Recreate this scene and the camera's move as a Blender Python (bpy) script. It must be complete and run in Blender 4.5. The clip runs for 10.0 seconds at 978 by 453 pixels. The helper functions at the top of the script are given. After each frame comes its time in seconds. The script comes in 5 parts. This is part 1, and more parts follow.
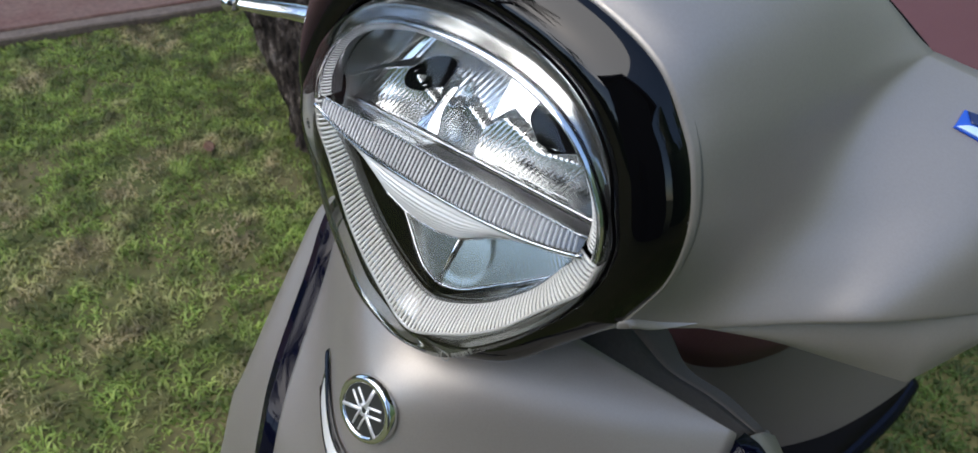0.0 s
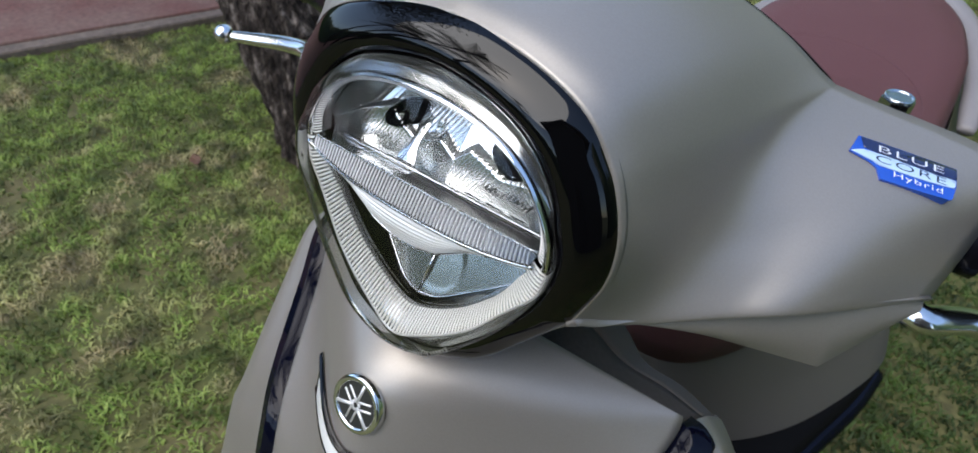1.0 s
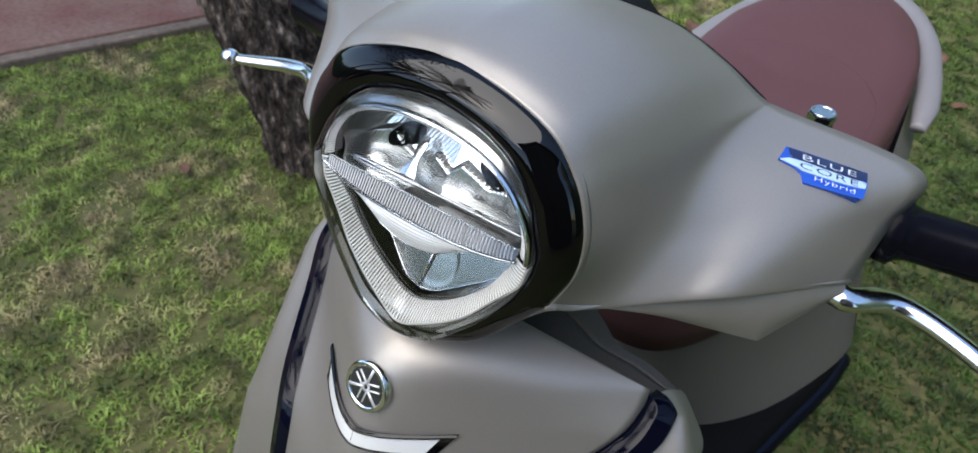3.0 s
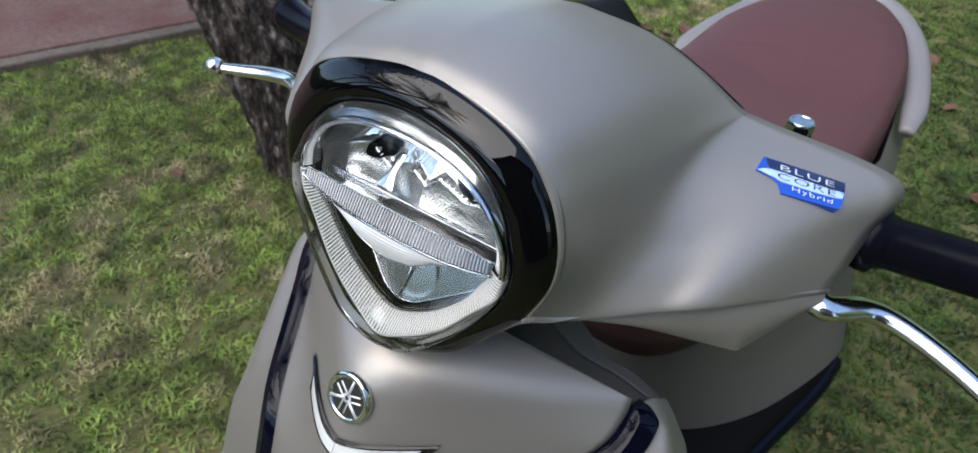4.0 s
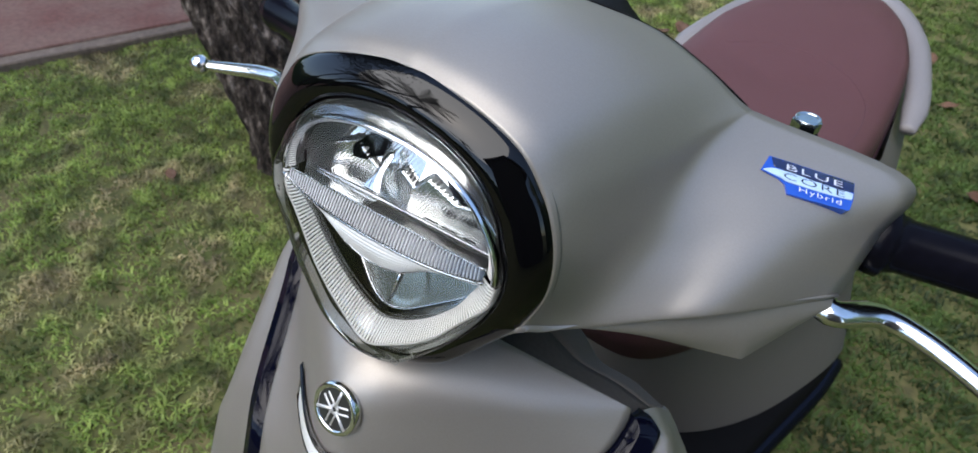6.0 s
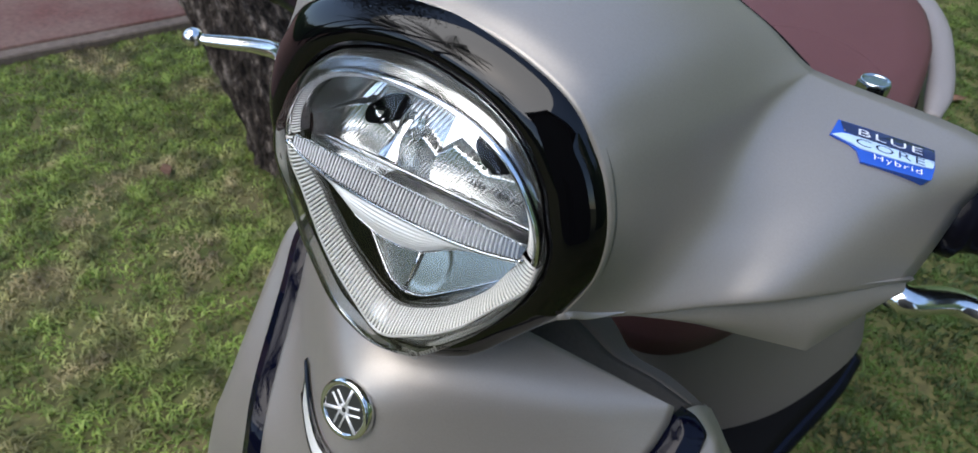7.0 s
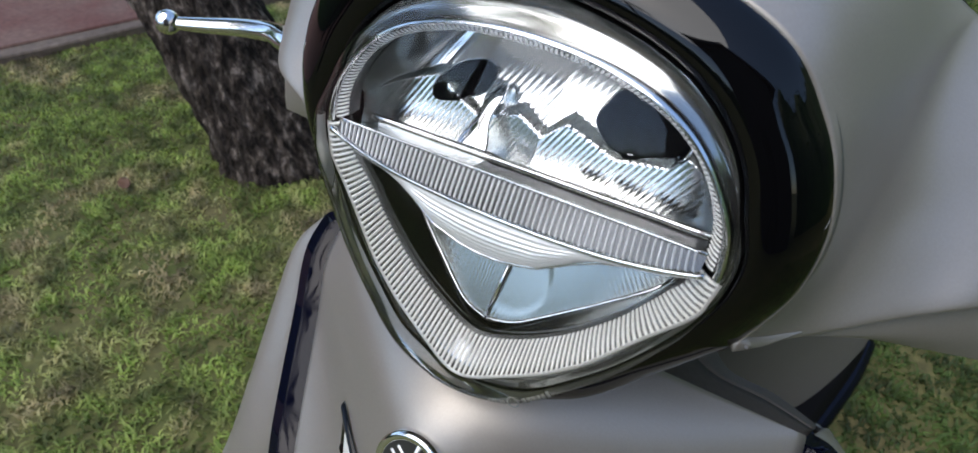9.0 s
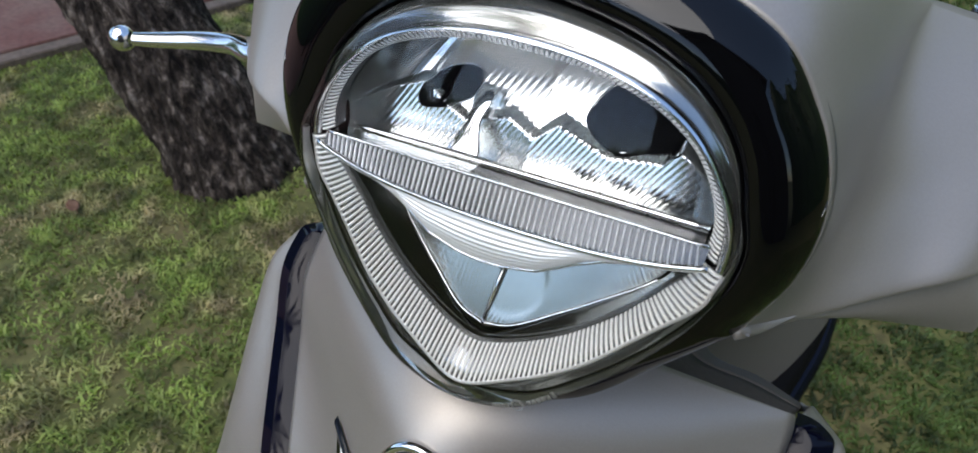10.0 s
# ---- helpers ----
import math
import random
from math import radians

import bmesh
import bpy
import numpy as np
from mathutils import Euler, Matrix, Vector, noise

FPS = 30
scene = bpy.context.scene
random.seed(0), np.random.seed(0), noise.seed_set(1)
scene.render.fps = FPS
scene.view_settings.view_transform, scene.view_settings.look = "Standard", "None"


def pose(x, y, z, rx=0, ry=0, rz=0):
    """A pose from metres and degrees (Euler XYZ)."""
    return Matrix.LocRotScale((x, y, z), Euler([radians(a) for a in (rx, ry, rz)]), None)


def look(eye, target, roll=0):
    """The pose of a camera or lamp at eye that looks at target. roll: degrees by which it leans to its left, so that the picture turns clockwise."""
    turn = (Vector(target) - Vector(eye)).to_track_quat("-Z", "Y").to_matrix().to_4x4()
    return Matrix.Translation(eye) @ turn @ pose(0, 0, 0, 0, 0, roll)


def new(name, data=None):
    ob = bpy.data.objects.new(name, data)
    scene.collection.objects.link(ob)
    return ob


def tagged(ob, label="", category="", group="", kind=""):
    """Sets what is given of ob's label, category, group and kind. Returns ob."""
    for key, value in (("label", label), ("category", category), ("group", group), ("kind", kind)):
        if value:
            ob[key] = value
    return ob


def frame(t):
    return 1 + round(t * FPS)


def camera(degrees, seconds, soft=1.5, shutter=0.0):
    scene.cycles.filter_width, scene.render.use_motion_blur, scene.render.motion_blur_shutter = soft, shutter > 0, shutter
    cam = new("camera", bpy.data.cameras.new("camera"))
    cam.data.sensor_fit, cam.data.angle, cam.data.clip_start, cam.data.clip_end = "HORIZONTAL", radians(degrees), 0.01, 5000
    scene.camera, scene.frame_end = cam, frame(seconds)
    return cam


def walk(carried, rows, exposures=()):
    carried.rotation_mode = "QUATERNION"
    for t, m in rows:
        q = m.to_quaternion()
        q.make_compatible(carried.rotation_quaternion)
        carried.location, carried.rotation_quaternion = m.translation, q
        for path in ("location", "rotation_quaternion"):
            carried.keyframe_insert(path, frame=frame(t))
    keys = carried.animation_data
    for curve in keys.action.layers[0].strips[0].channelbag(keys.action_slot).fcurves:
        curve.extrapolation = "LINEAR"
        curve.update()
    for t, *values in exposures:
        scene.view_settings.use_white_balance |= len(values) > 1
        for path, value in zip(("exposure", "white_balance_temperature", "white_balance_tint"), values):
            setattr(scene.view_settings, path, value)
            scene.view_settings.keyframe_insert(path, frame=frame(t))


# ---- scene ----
cam = camera(74.61, 10.0, soft=1.6)
cam.data.dof.use_dof, cam.data.dof.focus_distance, cam.data.dof.aperture_fstop = True, 0.28, 24.0
PATH = [
    (0, (0.1341, -0.1309, 1.2754), (-0.0971, 0.1564, 0.9377), 3.17),
    (0.5, (0.1458, -0.1357, 1.2936), (-0.0826, 0.1563, 0.9581), 2.97),
    (1, (0.1579, -0.1489, 1.3096), (-0.0669, 0.1467, 0.9748), 3.00),
    (1.5, (0.1645, -0.1630, 1.3194), (-0.0579, 0.1343, 0.9846), 2.90),
    (2, (0.1683, -0.1763, 1.3292), (-0.0509, 0.1232, 0.9942), 2.90),
    (2.5, (0.1746, -0.1836, 1.3406), (-0.0427, 0.1175, 1.0057), 2.89),
    (4, (0.1865, -0.1734, 1.3525), (-0.0283, 0.1314, 1.0194), 2.84),
    (4.5, (0.1845, -0.1659, 1.3488), (-0.0298, 0.1394, 1.0158), 2.85),
    (5, (0.1830, -0.1620, 1.3480), (-0.0307, 0.1435, 1.0148), 2.84),
    (6.5, (0.1745, -0.1573, 1.3296), (-0.0379, 0.1490, 0.9963), 2.85),
    (7, (0.1541, -0.1503, 1.3050), (-0.0571, 0.1565, 0.9714), 2.83),
    (7.5, (0.1345, -0.1458, 1.2842), (-0.0750, 0.1621, 0.9505), 2.82),
    (8, (0.1086, -0.1419, 1.2676), (-0.0966, 0.1687, 0.9337), 2.82),
    (8.5, (0.0896, -0.1362, 1.2567), (-0.1090, 0.1791, 0.9233), 2.82),
    (9, (0.0776, -0.1350, 1.2564), (-0.1107, 0.1865, 0.9230), 2.66),
    (9.5, (0.0703, -0.1385, 1.2562), (-0.1064, 0.1899, 0.9232), 2.52),
    (10, (0.0663, -0.1394, 1.2569), (-0.0956, 0.1970, 0.9243), 2.35),
]
walk(cam, [(t, look(eye, target, roll)) for t, eye, target, roll in PATH], exposures=((0, 1.04), (2, 1.18), (6.5, 1.18), (8, 1.03), (10, 0.98)))

# ---- light ----
SUN_ELEVATION, SUN_TURN = 57.0, 204.0
world = bpy.data.worlds.new("sky")
scene.world = world
world.use_nodes = True
wn = world.node_tree
sky = wn.nodes.new("ShaderNodeTexSky")
sky.sky_type, sky.sun_disc = "NISHITA", False
sky.sun_elevation, sky.sun_rotation = radians(SUN_ELEVATION), radians(SUN_TURN)
sky.air_density, sky.dust_density, sky.ozone_density = 1.0, 0.8, 1.0
wn.links.new(sky.outputs[0], wn.nodes["Background"].inputs[0])
wn.nodes["Background"].inputs[1].default_value = 0.15
sun = new("sun", bpy.data.lights.new("sun", "SUN"))
sun.data.energy, sun.data.angle, sun.data.color = 2.15, radians(72), (1.0, 0.95, 0.87)
sun_way = Vector((math.sin(radians(SUN_TURN)) * math.cos(radians(SUN_ELEVATION)), math.cos(radians(SUN_TURN)) * math.cos(radians(SUN_ELEVATION)), math.sin(radians(SUN_ELEVATION))))
sun.matrix_world = look(sun_way * 20, (0, 0, 0))

# ---- materials ----
def material(name, base, rough=0.5, metal=0.0, grain=0.0, scale=60.0, bump=0.0, bump_scale=None, coat=0.0, second=None, patch=3.0, spec=0.5):
    """A Principled material with two scales of colour variation, uneven gloss and a fine relief."""
    m = bpy.data.materials.new(name)
    m.use_nodes = True
    t, p = m.node_tree, m.node_tree.nodes["Principled BSDF"]
    p.inputs["Roughness"].default_value, p.inputs["Metallic"].default_value = rough, metal
    p.inputs["Coat Weight"].default_value, p.inputs["Coat Roughness"].default_value = coat, 0.03
    p.inputs["Specular IOR Level"].default_value = spec
    p.inputs["Base Color"].default_value = (*base, 1)
    where = t.nodes.new("ShaderNodeTexCoord")
    fine = t.nodes.new("ShaderNodeTexNoise")
    fine.inputs["Scale"].default_value, fine.inputs["Detail"].default_value = scale, 6
    t.links.new(where.outputs["Object"], fine.inputs["Vector"])
    if grain > 0 or second:
        wide = t.nodes.new("ShaderNodeTexNoise")
        wide.inputs["Scale"].default_value, wide.inputs["Detail"].default_value = patch, 4
        t.links.new(where.outputs["Object"], wide.inputs["Vector"])
        other = second or tuple(min(1, c * (1 + grain)) for c in base)
        low = tuple(c * (1 - grain) for c in base)
        ramp = t.nodes.new("ShaderNodeMapRange")
        ramp.inputs[1].default_value, ramp.inputs[2].default_value = 0.35, 0.65
        t.links.new(wide.outputs["Fac"], ramp.inputs[0])
        a = t.nodes.new("ShaderNodeMix")
        a.data_type = "RGBA"
        a.inputs[6].default_value, a.inputs[7].default_value = (*base, 1), (*other, 1)
        t.links.new(ramp.outputs[0], a.inputs[0])
        b = t.nodes.new("ShaderNodeMix")
        b.data_type, b.blend_type = "RGBA", "MULTIPLY"
        b.inputs[0].default_value = 1.0
        tone = t.nodes.new("ShaderNodeMapRange")
        tone.inputs[1].default_value, tone.inputs[2].default_value, tone.inputs[3].default_value, tone.inputs[4].default_value = 0.3, 0.7, 1 - grain, 1 + grain
        t.links.new(fine.outputs["Fac"], tone.inputs[0])
        t.links.new(a.outputs[2], b.inputs[6])
        t.links.new(tone.outputs[0], b.inputs[7])
        t.links.new(b.outputs[2], p.inputs["Base Color"])
    if bump > 0:
        relief = t.nodes.new("ShaderNodeTexNoise")
        relief.inputs["Scale"].default_value, relief.inputs["Detail"].default_value = bump_scale or scale, 5
        t.links.new(where.outputs["Object"], relief.inputs["Vector"])
        bm = t.nodes.new("ShaderNodeBump")
        bm.inputs["Strength"].default_value, bm.inputs["Distance"].default_value = bump, 0.002
        t.links.new(relief.outputs["Fac"], bm.inputs["Height"])
        t.links.new(bm.outputs[0], p.inputs["Normal"])
    return m


def clear(name, tint=(1, 1, 1), rough=0.0, ior=1.5):
    """Thin clear plastic: it lets light through and mirrors at a slant."""
    m = bpy.data.materials.new(name)
    m.use_nodes = True
    t = m.node_tree
    t.nodes.remove(t.nodes["Principled BSDF"])
    a, b, mix, f = (t.nodes.new("ShaderNode" + k) for k in ("BsdfTransparent", "BsdfGlossy", "MixShader", "Fresnel"))
    a.inputs[0].default_value, b.inputs["Roughness"].default_value, f.inputs[0].default_value = (*tint, 1), rough, ior
    t.links.new(f.outputs[0], mix.inputs[0])
    t.links.new(a.outputs[0], mix.inputs[1])
    t.links.new(b.outputs[0], mix.inputs[2])
    t.links.new(mix.outputs[0], t.nodes["Material Output"].inputs[0])
    return m


PAINT = material("matt_khaki_paint", (0.335, 0.311, 0.286), 0.42, 0.62, 0.03, 900, 0.03, 1400, patch=2.0)
# Leg shield khaki, with the shade under the cowl put into its colour.
PAINT_SHADE = material("shaded_khaki_plastic", (0.115, 0.099, 0.088), 0.7, 0.0, 0.04, 500, 0.05, 700, spec=0.2)
# Same khaki darkened: handlebar and leg shield shade is painted in.
BODY_SHADE = material("shaded_khaki_body", (0.150, 0.134, 0.119), 0.5, 0.1, 0.03, 500, 0.04, 700)
PIANO = material("black_gloss", (0.0015, 0.0015, 0.002), 0.03, 0.0, coat=1.0, spec=0.0)
STRIP = material("black_blue_gloss", (0.0022, 0.0026, 0.0085), 0.08, 0.0, coat=0.45, spec=0.0)
BLACK = material("black_plastic", (0.0045, 0.0042, 0.0045), 0.5, 0.0, 0.15, 300, 0.1, 600, spec=0.06)
RUBBER = material("black_rubber", (0.0035, 0.0035, 0.006), 0.22, 0.0, 0.15, 200, 0.04, 500, spec=0.06)
for m in (PIANO, STRIP):
    m.node_tree.nodes["Principled BSDF"].inputs["Coat IOR"].default_value = 1.42
CHROME = material("chrome", (0.86, 0.87, 0.88), 0.07, 1.0)
MIRROR = material("silvered_reflector", (0.80, 0.82, 0.82), 0.18, 1.0)
BRIGHT = material("bright_metal", (0.78, 0.79, 0.80), 0.3, 0.55)
ALLOY = material("polished_alloy", (0.80, 0.80, 0.80), 0.16, 1.0, 0.03, 300)
GUIDE = material("clear_light_guide", (0.95, 0.96, 0.97), 0.12, 0.0, coat=0.8)
WING = material("clear_wing_lens", (0.92, 0.93, 0.94), 0.12, 0.25, coat=0.8)
# GROOVE and BAR_BACK carry the dark of the rib gaps as painted shade.
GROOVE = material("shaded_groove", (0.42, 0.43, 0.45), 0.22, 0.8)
INSERT = material("lamp_insert", (0.90, 0.91, 0.92), 0.10, 0.25, coat=0.6)
RIM = material("smoked_rim", (0.40, 0.41, 0.40), 0.14, 0.95)
SLOT = material("dark_slot", (0.02, 0.02, 0.022), 0.2, 0.3)
BAR_RIB = material("clear_bar_rib", (0.66, 0.68, 0.72), 0.12, 0.6, coat=0.4)
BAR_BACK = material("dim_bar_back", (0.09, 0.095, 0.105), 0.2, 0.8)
MARK = material("moulded_mark", (0.20, 0.21, 0.21), 0.4)
# INNER holds the deep shade of the gutter as a dark base colour.
INNER = material("shaded_gutter_brown", (0.070, 0.061, 0.057), 0.6, 0.0, 0.1, 300, spec=0.1)
LOWER = material("frosted_silver", (0.42, 0.45, 0.44), 0.2, 0.85)
LENS = clear("clear_lens", (0.985, 0.99, 0.99), 0.0, 1.46)
SEAT = material("maroon_leather", (0.093, 0.036, 0.039), 0.58, 0.0, 0.06, 250, 0.25, 420, second=(0.102, 0.042, 0.045), spec=0.4)
SEAM = material("dark_seam", (0.045, 0.016, 0.022), 0.85, spec=0.2)
STITCH = material("maroon_thread", (0.088, 0.035, 0.042), 0.6)
RAIL = material("grey_lilac_paint", (0.22, 0.207, 0.213), 0.5, 0.1, 0.03, 300)
STEEL = material("zinc_steel", (0.50, 0.54, 0.55), 0.22, 1.0, 0.1, 400)
BLUE = material("badge_blue", (0.015, 0.10, 0.58), 0.12, 0.3, coat=1.0)
NAVY = material("badge_navy", (0.008, 0.016, 0.08), 0.12, 0.3, coat=1.0)
PALE = material("badge_pale_blue", (0.50, 0.68, 0.90), 0.16, 0.1, coat=1.0)
SILVER = material("badge_silver", (0.74, 0.77, 0.82), 0.25, 0.15)
WHITE = material("badge_white", (0.78, 0.82, 0.88), 0.3)
DISC = material("dark_grey_disc", (0.020, 0.021, 0.020), 0.4)
DARK = material("dark_pocket", (0.003, 0.003, 0.004), 0.6, spec=0.05)
BARK = material("bark", (0.030, 0.024, 0.021), 0.95, 0.0, 0.75, 24, spec=0.15)


def bark_relief(m):
    """Lengthwise plates with dark furrows and pale worn patches."""
    t, p = m.node_tree, m.node_tree.nodes["Principled BSDF"]
    where, stretch, plates, fine, pale = (t.nodes.new("ShaderNode" + k) for k in ("TexCoord", "Mapping", "TexVoronoi", "TexNoise", "TexNoise"))
    t.links.new(where.outputs["Object"], stretch.inputs["Vector"])
    stretch.inputs["Rotation"].default_value, stretch.inputs["Scale"].default_value = (0, 0.54, 0), (1.25, 1.25, 0.34)
    fine.inputs["Scale"].default_value, fine.inputs["Detail"].default_value, fine.inputs["Roughness"].default_value = 38, 8, 0.7
    pale.inputs["Scale"].default_value, pale.inputs["Detail"].default_value, pale.inputs["Roughness"].default_value = 22, 7, 0.75
    plates.inputs["Scale"].default_value = 34
    for n in (fine, pale, plates):
        t.links.new(stretch.outputs[0], n.inputs["Vector"])
    ramp = t.nodes.new("ShaderNodeValToRGB")
    r = ramp.color_ramp
    r.elements[0].position, r.elements[0].color = 0.42, (0.014, 0.011, 0.010, 1)
    r.elements[1].position, r.elements[1].color = 0.66, (0.30, 0.255, 0.225, 1)
    mid = r.elements.new(0.54)
    mid.color = (0.072, 0.058, 0.050, 1)
    t.links.new(pale.outputs["Fac"], ramp.inputs[0])
    tone, times = t.nodes.new("ShaderNodeMapRange"), t.nodes.new("ShaderNodeMix")
    tone.inputs[1].default_value, tone.inputs[2].default_value, tone.inputs[3].default_value, tone.inputs[4].default_value = 0.35, 0.65, 0.45, 1.5
    t.links.new(fine.outputs["Fac"], tone.inputs[0])
    times.data_type, times.blend_type = "RGBA", "MULTIPLY"
    times.inputs[0].default_value = 1.0
    t.links.new(ramp.outputs[0], times.inputs[6])
    t.links.new(tone.outputs[0], times.inputs[7])
    t.links.new(times.outputs[2], p.inputs["Base Color"])
    sumup, bump = t.nodes.new("ShaderNodeMath"), t.nodes.new("ShaderNodeBump")
    t.links.new(fine.outputs["Fac"], sumup.inputs[0])
    t.links.new(plates.outputs["Distance"], sumup.inputs[1])
    bump.inputs["Strength"].default_value, bump.inputs["Distance"].default_value = 1.0, 0.025
    t.links.new(sumup.outputs[0], bump.inputs["Height"])
    t.links.new(bump.outputs[0], p.inputs["Normal"])


bark_relief(BARK)
LEAF = material("leaf", (0.045, 0.085, 0.022), 0.5, 0.0, 0.3, 8)
DRY = material("dry_leaf", (0.10, 0.050, 0.028), 0.7, 0.0, 0.3, 40)
PAVE = material("red_pavement", (0.138, 0.057, 0.047), 0.85, 0.0, 0.22, 45, 0.4, 90, second=(0.170, 0.100, 0.082), patch=4.5)
KERB = material("kerb_concrete", (0.13, 0.10, 0.082), 0.9, 0.0, 0.25, 45, 0.5, 60)

# ---- tools ----
from mathutils.bvhtree import BVHTree


def part(name, bm, mat, parent=None, label="", out=None):
    """Links a bmesh or a mesh as one smooth mesh object under its parent; its faces look away from the place out."""
    if isinstance(bm, bmesh.types.BMesh):
        me = bpy.data.meshes.new(name)
        bm.to_mesh(me)
        bm.free()
    else:
        me = bm
    me.name = name
    if out:
        if sum((f.center - Vector(out)).dot(f.normal) * f.area for f in me.polygons) < 0:
            me.flip_normals()
    me.materials.clear()
    me.materials.append(mat)
    ob = new(name, me)
    me.shade_smooth()
    if parent:
        ob.parent = parent
        ob.matrix_parent_inverse = parent.matrix_world.inverted()
    if label:
        tagged(ob, label)
    return ob


def thing(name, place, label, category, group="", kind=""):
    ob = new(name)
    ob.location = place
    ob.empty_display_size = 0.05
    bpy.context.view_layer.update()
    return tagged(ob, label, category, group, kind)


def sharp(ob, degrees=35):
    ob.data.set_sharp_from_angle(angle=radians(degrees))
    return ob


def sheet(points, ring=False, flip=False):
    """A mesh from a grid of points (rows, columns, 3); ring closes the columns."""
    points = np.asarray(points, float)
    n, m = points.shape[:2]
    cols = m if ring else m - 1
    faces = [(i * m + j, i * m + (j + 1) % m, (i + 1) * m + (j + 1) % m, (i + 1) * m + j) for i in range(n - 1) for j in range(cols)]
    if flip:
        faces = [f[::-1] for f in faces]
    me = bpy.data.meshes.new("sheet")
    me.from_pydata(points.reshape(-1, 3).tolist(), [], faces)
    return me


def spline(keys, count, closed=False):
    """Catmull-Rom through the keys, evenly sampled by key."""
    keys = np.asarray(keys, float)
    n = len(keys)
    out = []
    spans = n if closed else n - 1
    for k in range(count):
        u = k * spans / (count if closed else count - 1)
        i = min(int(u), spans - 1)
        f = u - i
        p = [keys[(i + o) % n] if closed else keys[min(max(i + o, 0), n - 1)] for o in (-1, 0, 1, 2)]
        if not closed and i == 0:
            p[0] = 2 * keys[0] - keys[1]
        if not closed and i == spans - 1:
            p[3] = 2 * keys[-1] - keys[-2]
        out.append(0.5 * (2 * p[1] + (p[2] - p[0]) * f + (2 * p[0] - 5 * p[1] + 4 * p[2] - p[3]) * f * f + (3 * p[1] - p[0] - 3 * p[2] + p[3]) * f**3))
    return np.array(out)


def even(curve, count, closed=True):
    """The same curve at even steps of length."""
    c = np.vstack([curve, curve[:1]]) if closed else np.asarray(curve)
    s = np.r_[0, np.cumsum(np.linalg.norm(np.diff(c, axis=0), axis=1))]
    w = np.linspace(0, s[-1], count, endpoint=not closed)
    return np.stack([np.interp(w, s, c[:, k]) for k in range(c.shape[1])], 1)


def thicken(ob, metres, offset=-1):
    mod = ob.modifiers.new("thickness", "SOLIDIFY")
    mod.thickness, mod.offset = metres, offset
    return ob


def tube(path, radii, sides=16, squash=1.0, up=(0, 0, 1), caps=True):
    """A round bar along a path; radii one for each point; squash flattens it across up."""
    path = [Vector(p) for p in path]
    bm = bmesh.new()
    rings = []
    for i, p in enumerate(path):
        d = (path[min(i + 1, len(path) - 1)] - path[max(i - 1, 0)]).normalized()
        s = d.cross(Vector(up))
        s = s.normalized() if s.length > 1e-6 else Vector((1, 0, 0))
        u = s.cross(d).normalized()
        r = radii[i] if hasattr(radii, "__len__") else radii
        rings.append([bm.verts.new(p + s * (r * math.cos(a)) + u * (r * squash * math.sin(a))) for a in (2 * math.pi * k / sides for k in range(sides))])
    for a, b in zip(rings, rings[1:]):
        for k in range(sides):
            bm.faces.new((a[k], a[(k + 1) % sides], b[(k + 1) % sides], b[k]))
    if caps:
        bm.faces.new(rings[0][::-1])
        bm.faces.new(rings[-1])
    bmesh.ops.recalc_face_normals(bm, faces=bm.faces)
    return bm


def plate(outline, place, thick, bevel=0.0):
    """A flat plate from a 2D outline; place maps (x, y, height) to the world."""
    bm = bmesh.new()
    low = [bm.verts.new(place(x, y, 0)) for x, y in outline]
    top = [bm.verts.new(place(x, y, thick)) for x, y in outline]
    n = len(outline)
    f = bm.faces.new(top)
    bm.faces.new(low[::-1])
    for k in range(n):
        bm.faces.new((low[k], low[(k + 1) % n], top[(k + 1) % n], top[k]))
    if bevel:
        bmesh.ops.bevel(bm, geom=list(f.edges), offset=bevel, segments=2, affect="EDGES")
    bmesh.ops.recalc_face_normals(bm, faces=bm.faces)
    return bm


def lathe(profile, centre, axis, sides=40):
    """A turned body: profile of (radius, height) along the axis."""
    q = Vector(axis).to_track_quat("Z", "Y")
    pts = [[tuple(Vector(centre) + q @ Vector((r * math.cos(a), r * math.sin(a), h))) for a in (2 * math.pi * k / sides for k in range(sides))] for r, h in profile]
    return sheet(pts, ring=True)


def inset(curve, d):
    """A closed 2D curve moved inwards by d."""
    t = np.roll(curve, -1, 0) - np.roll(curve, 1, 0)
    t /= np.linalg.norm(t, axis=1)[:, None]
    nrm = np.stack([-t[:, 1], t[:, 0]], 1)
    mid = curve.mean(0)
    nrm *= np.sign(((mid - curve) * nrm).sum(1).mean())
    return curve + nrm * (d if np.isscalar(d) else np.asarray(d)[:, None])


def skin(me):
    """A tree to lay small things on the mesh."""
    return BVHTree.FromPolygons([v.co.copy() for v in me.vertices], [tuple(f.vertices) for f in me.polygons])


def laid(tree, place, way, lift):
    """The place dropped along way on to the mesh, lifted off it; the place itself where nothing is met."""
    way = Vector(way).normalized()
    hit = tree.ray_cast(Vector(place) - way * 0.15, way, 0.4)
    return hit[0] - way * lift if hit[0] else Vector(place)

# ---- ground ----
def ground_material():
    m = material("lawn_soil", (0.066, 0.084, 0.018), 0.95, 0.0, 0.35, 40, 0.6, 90, second=(0.115, 0.100, 0.040), patch=3.2)
    return m


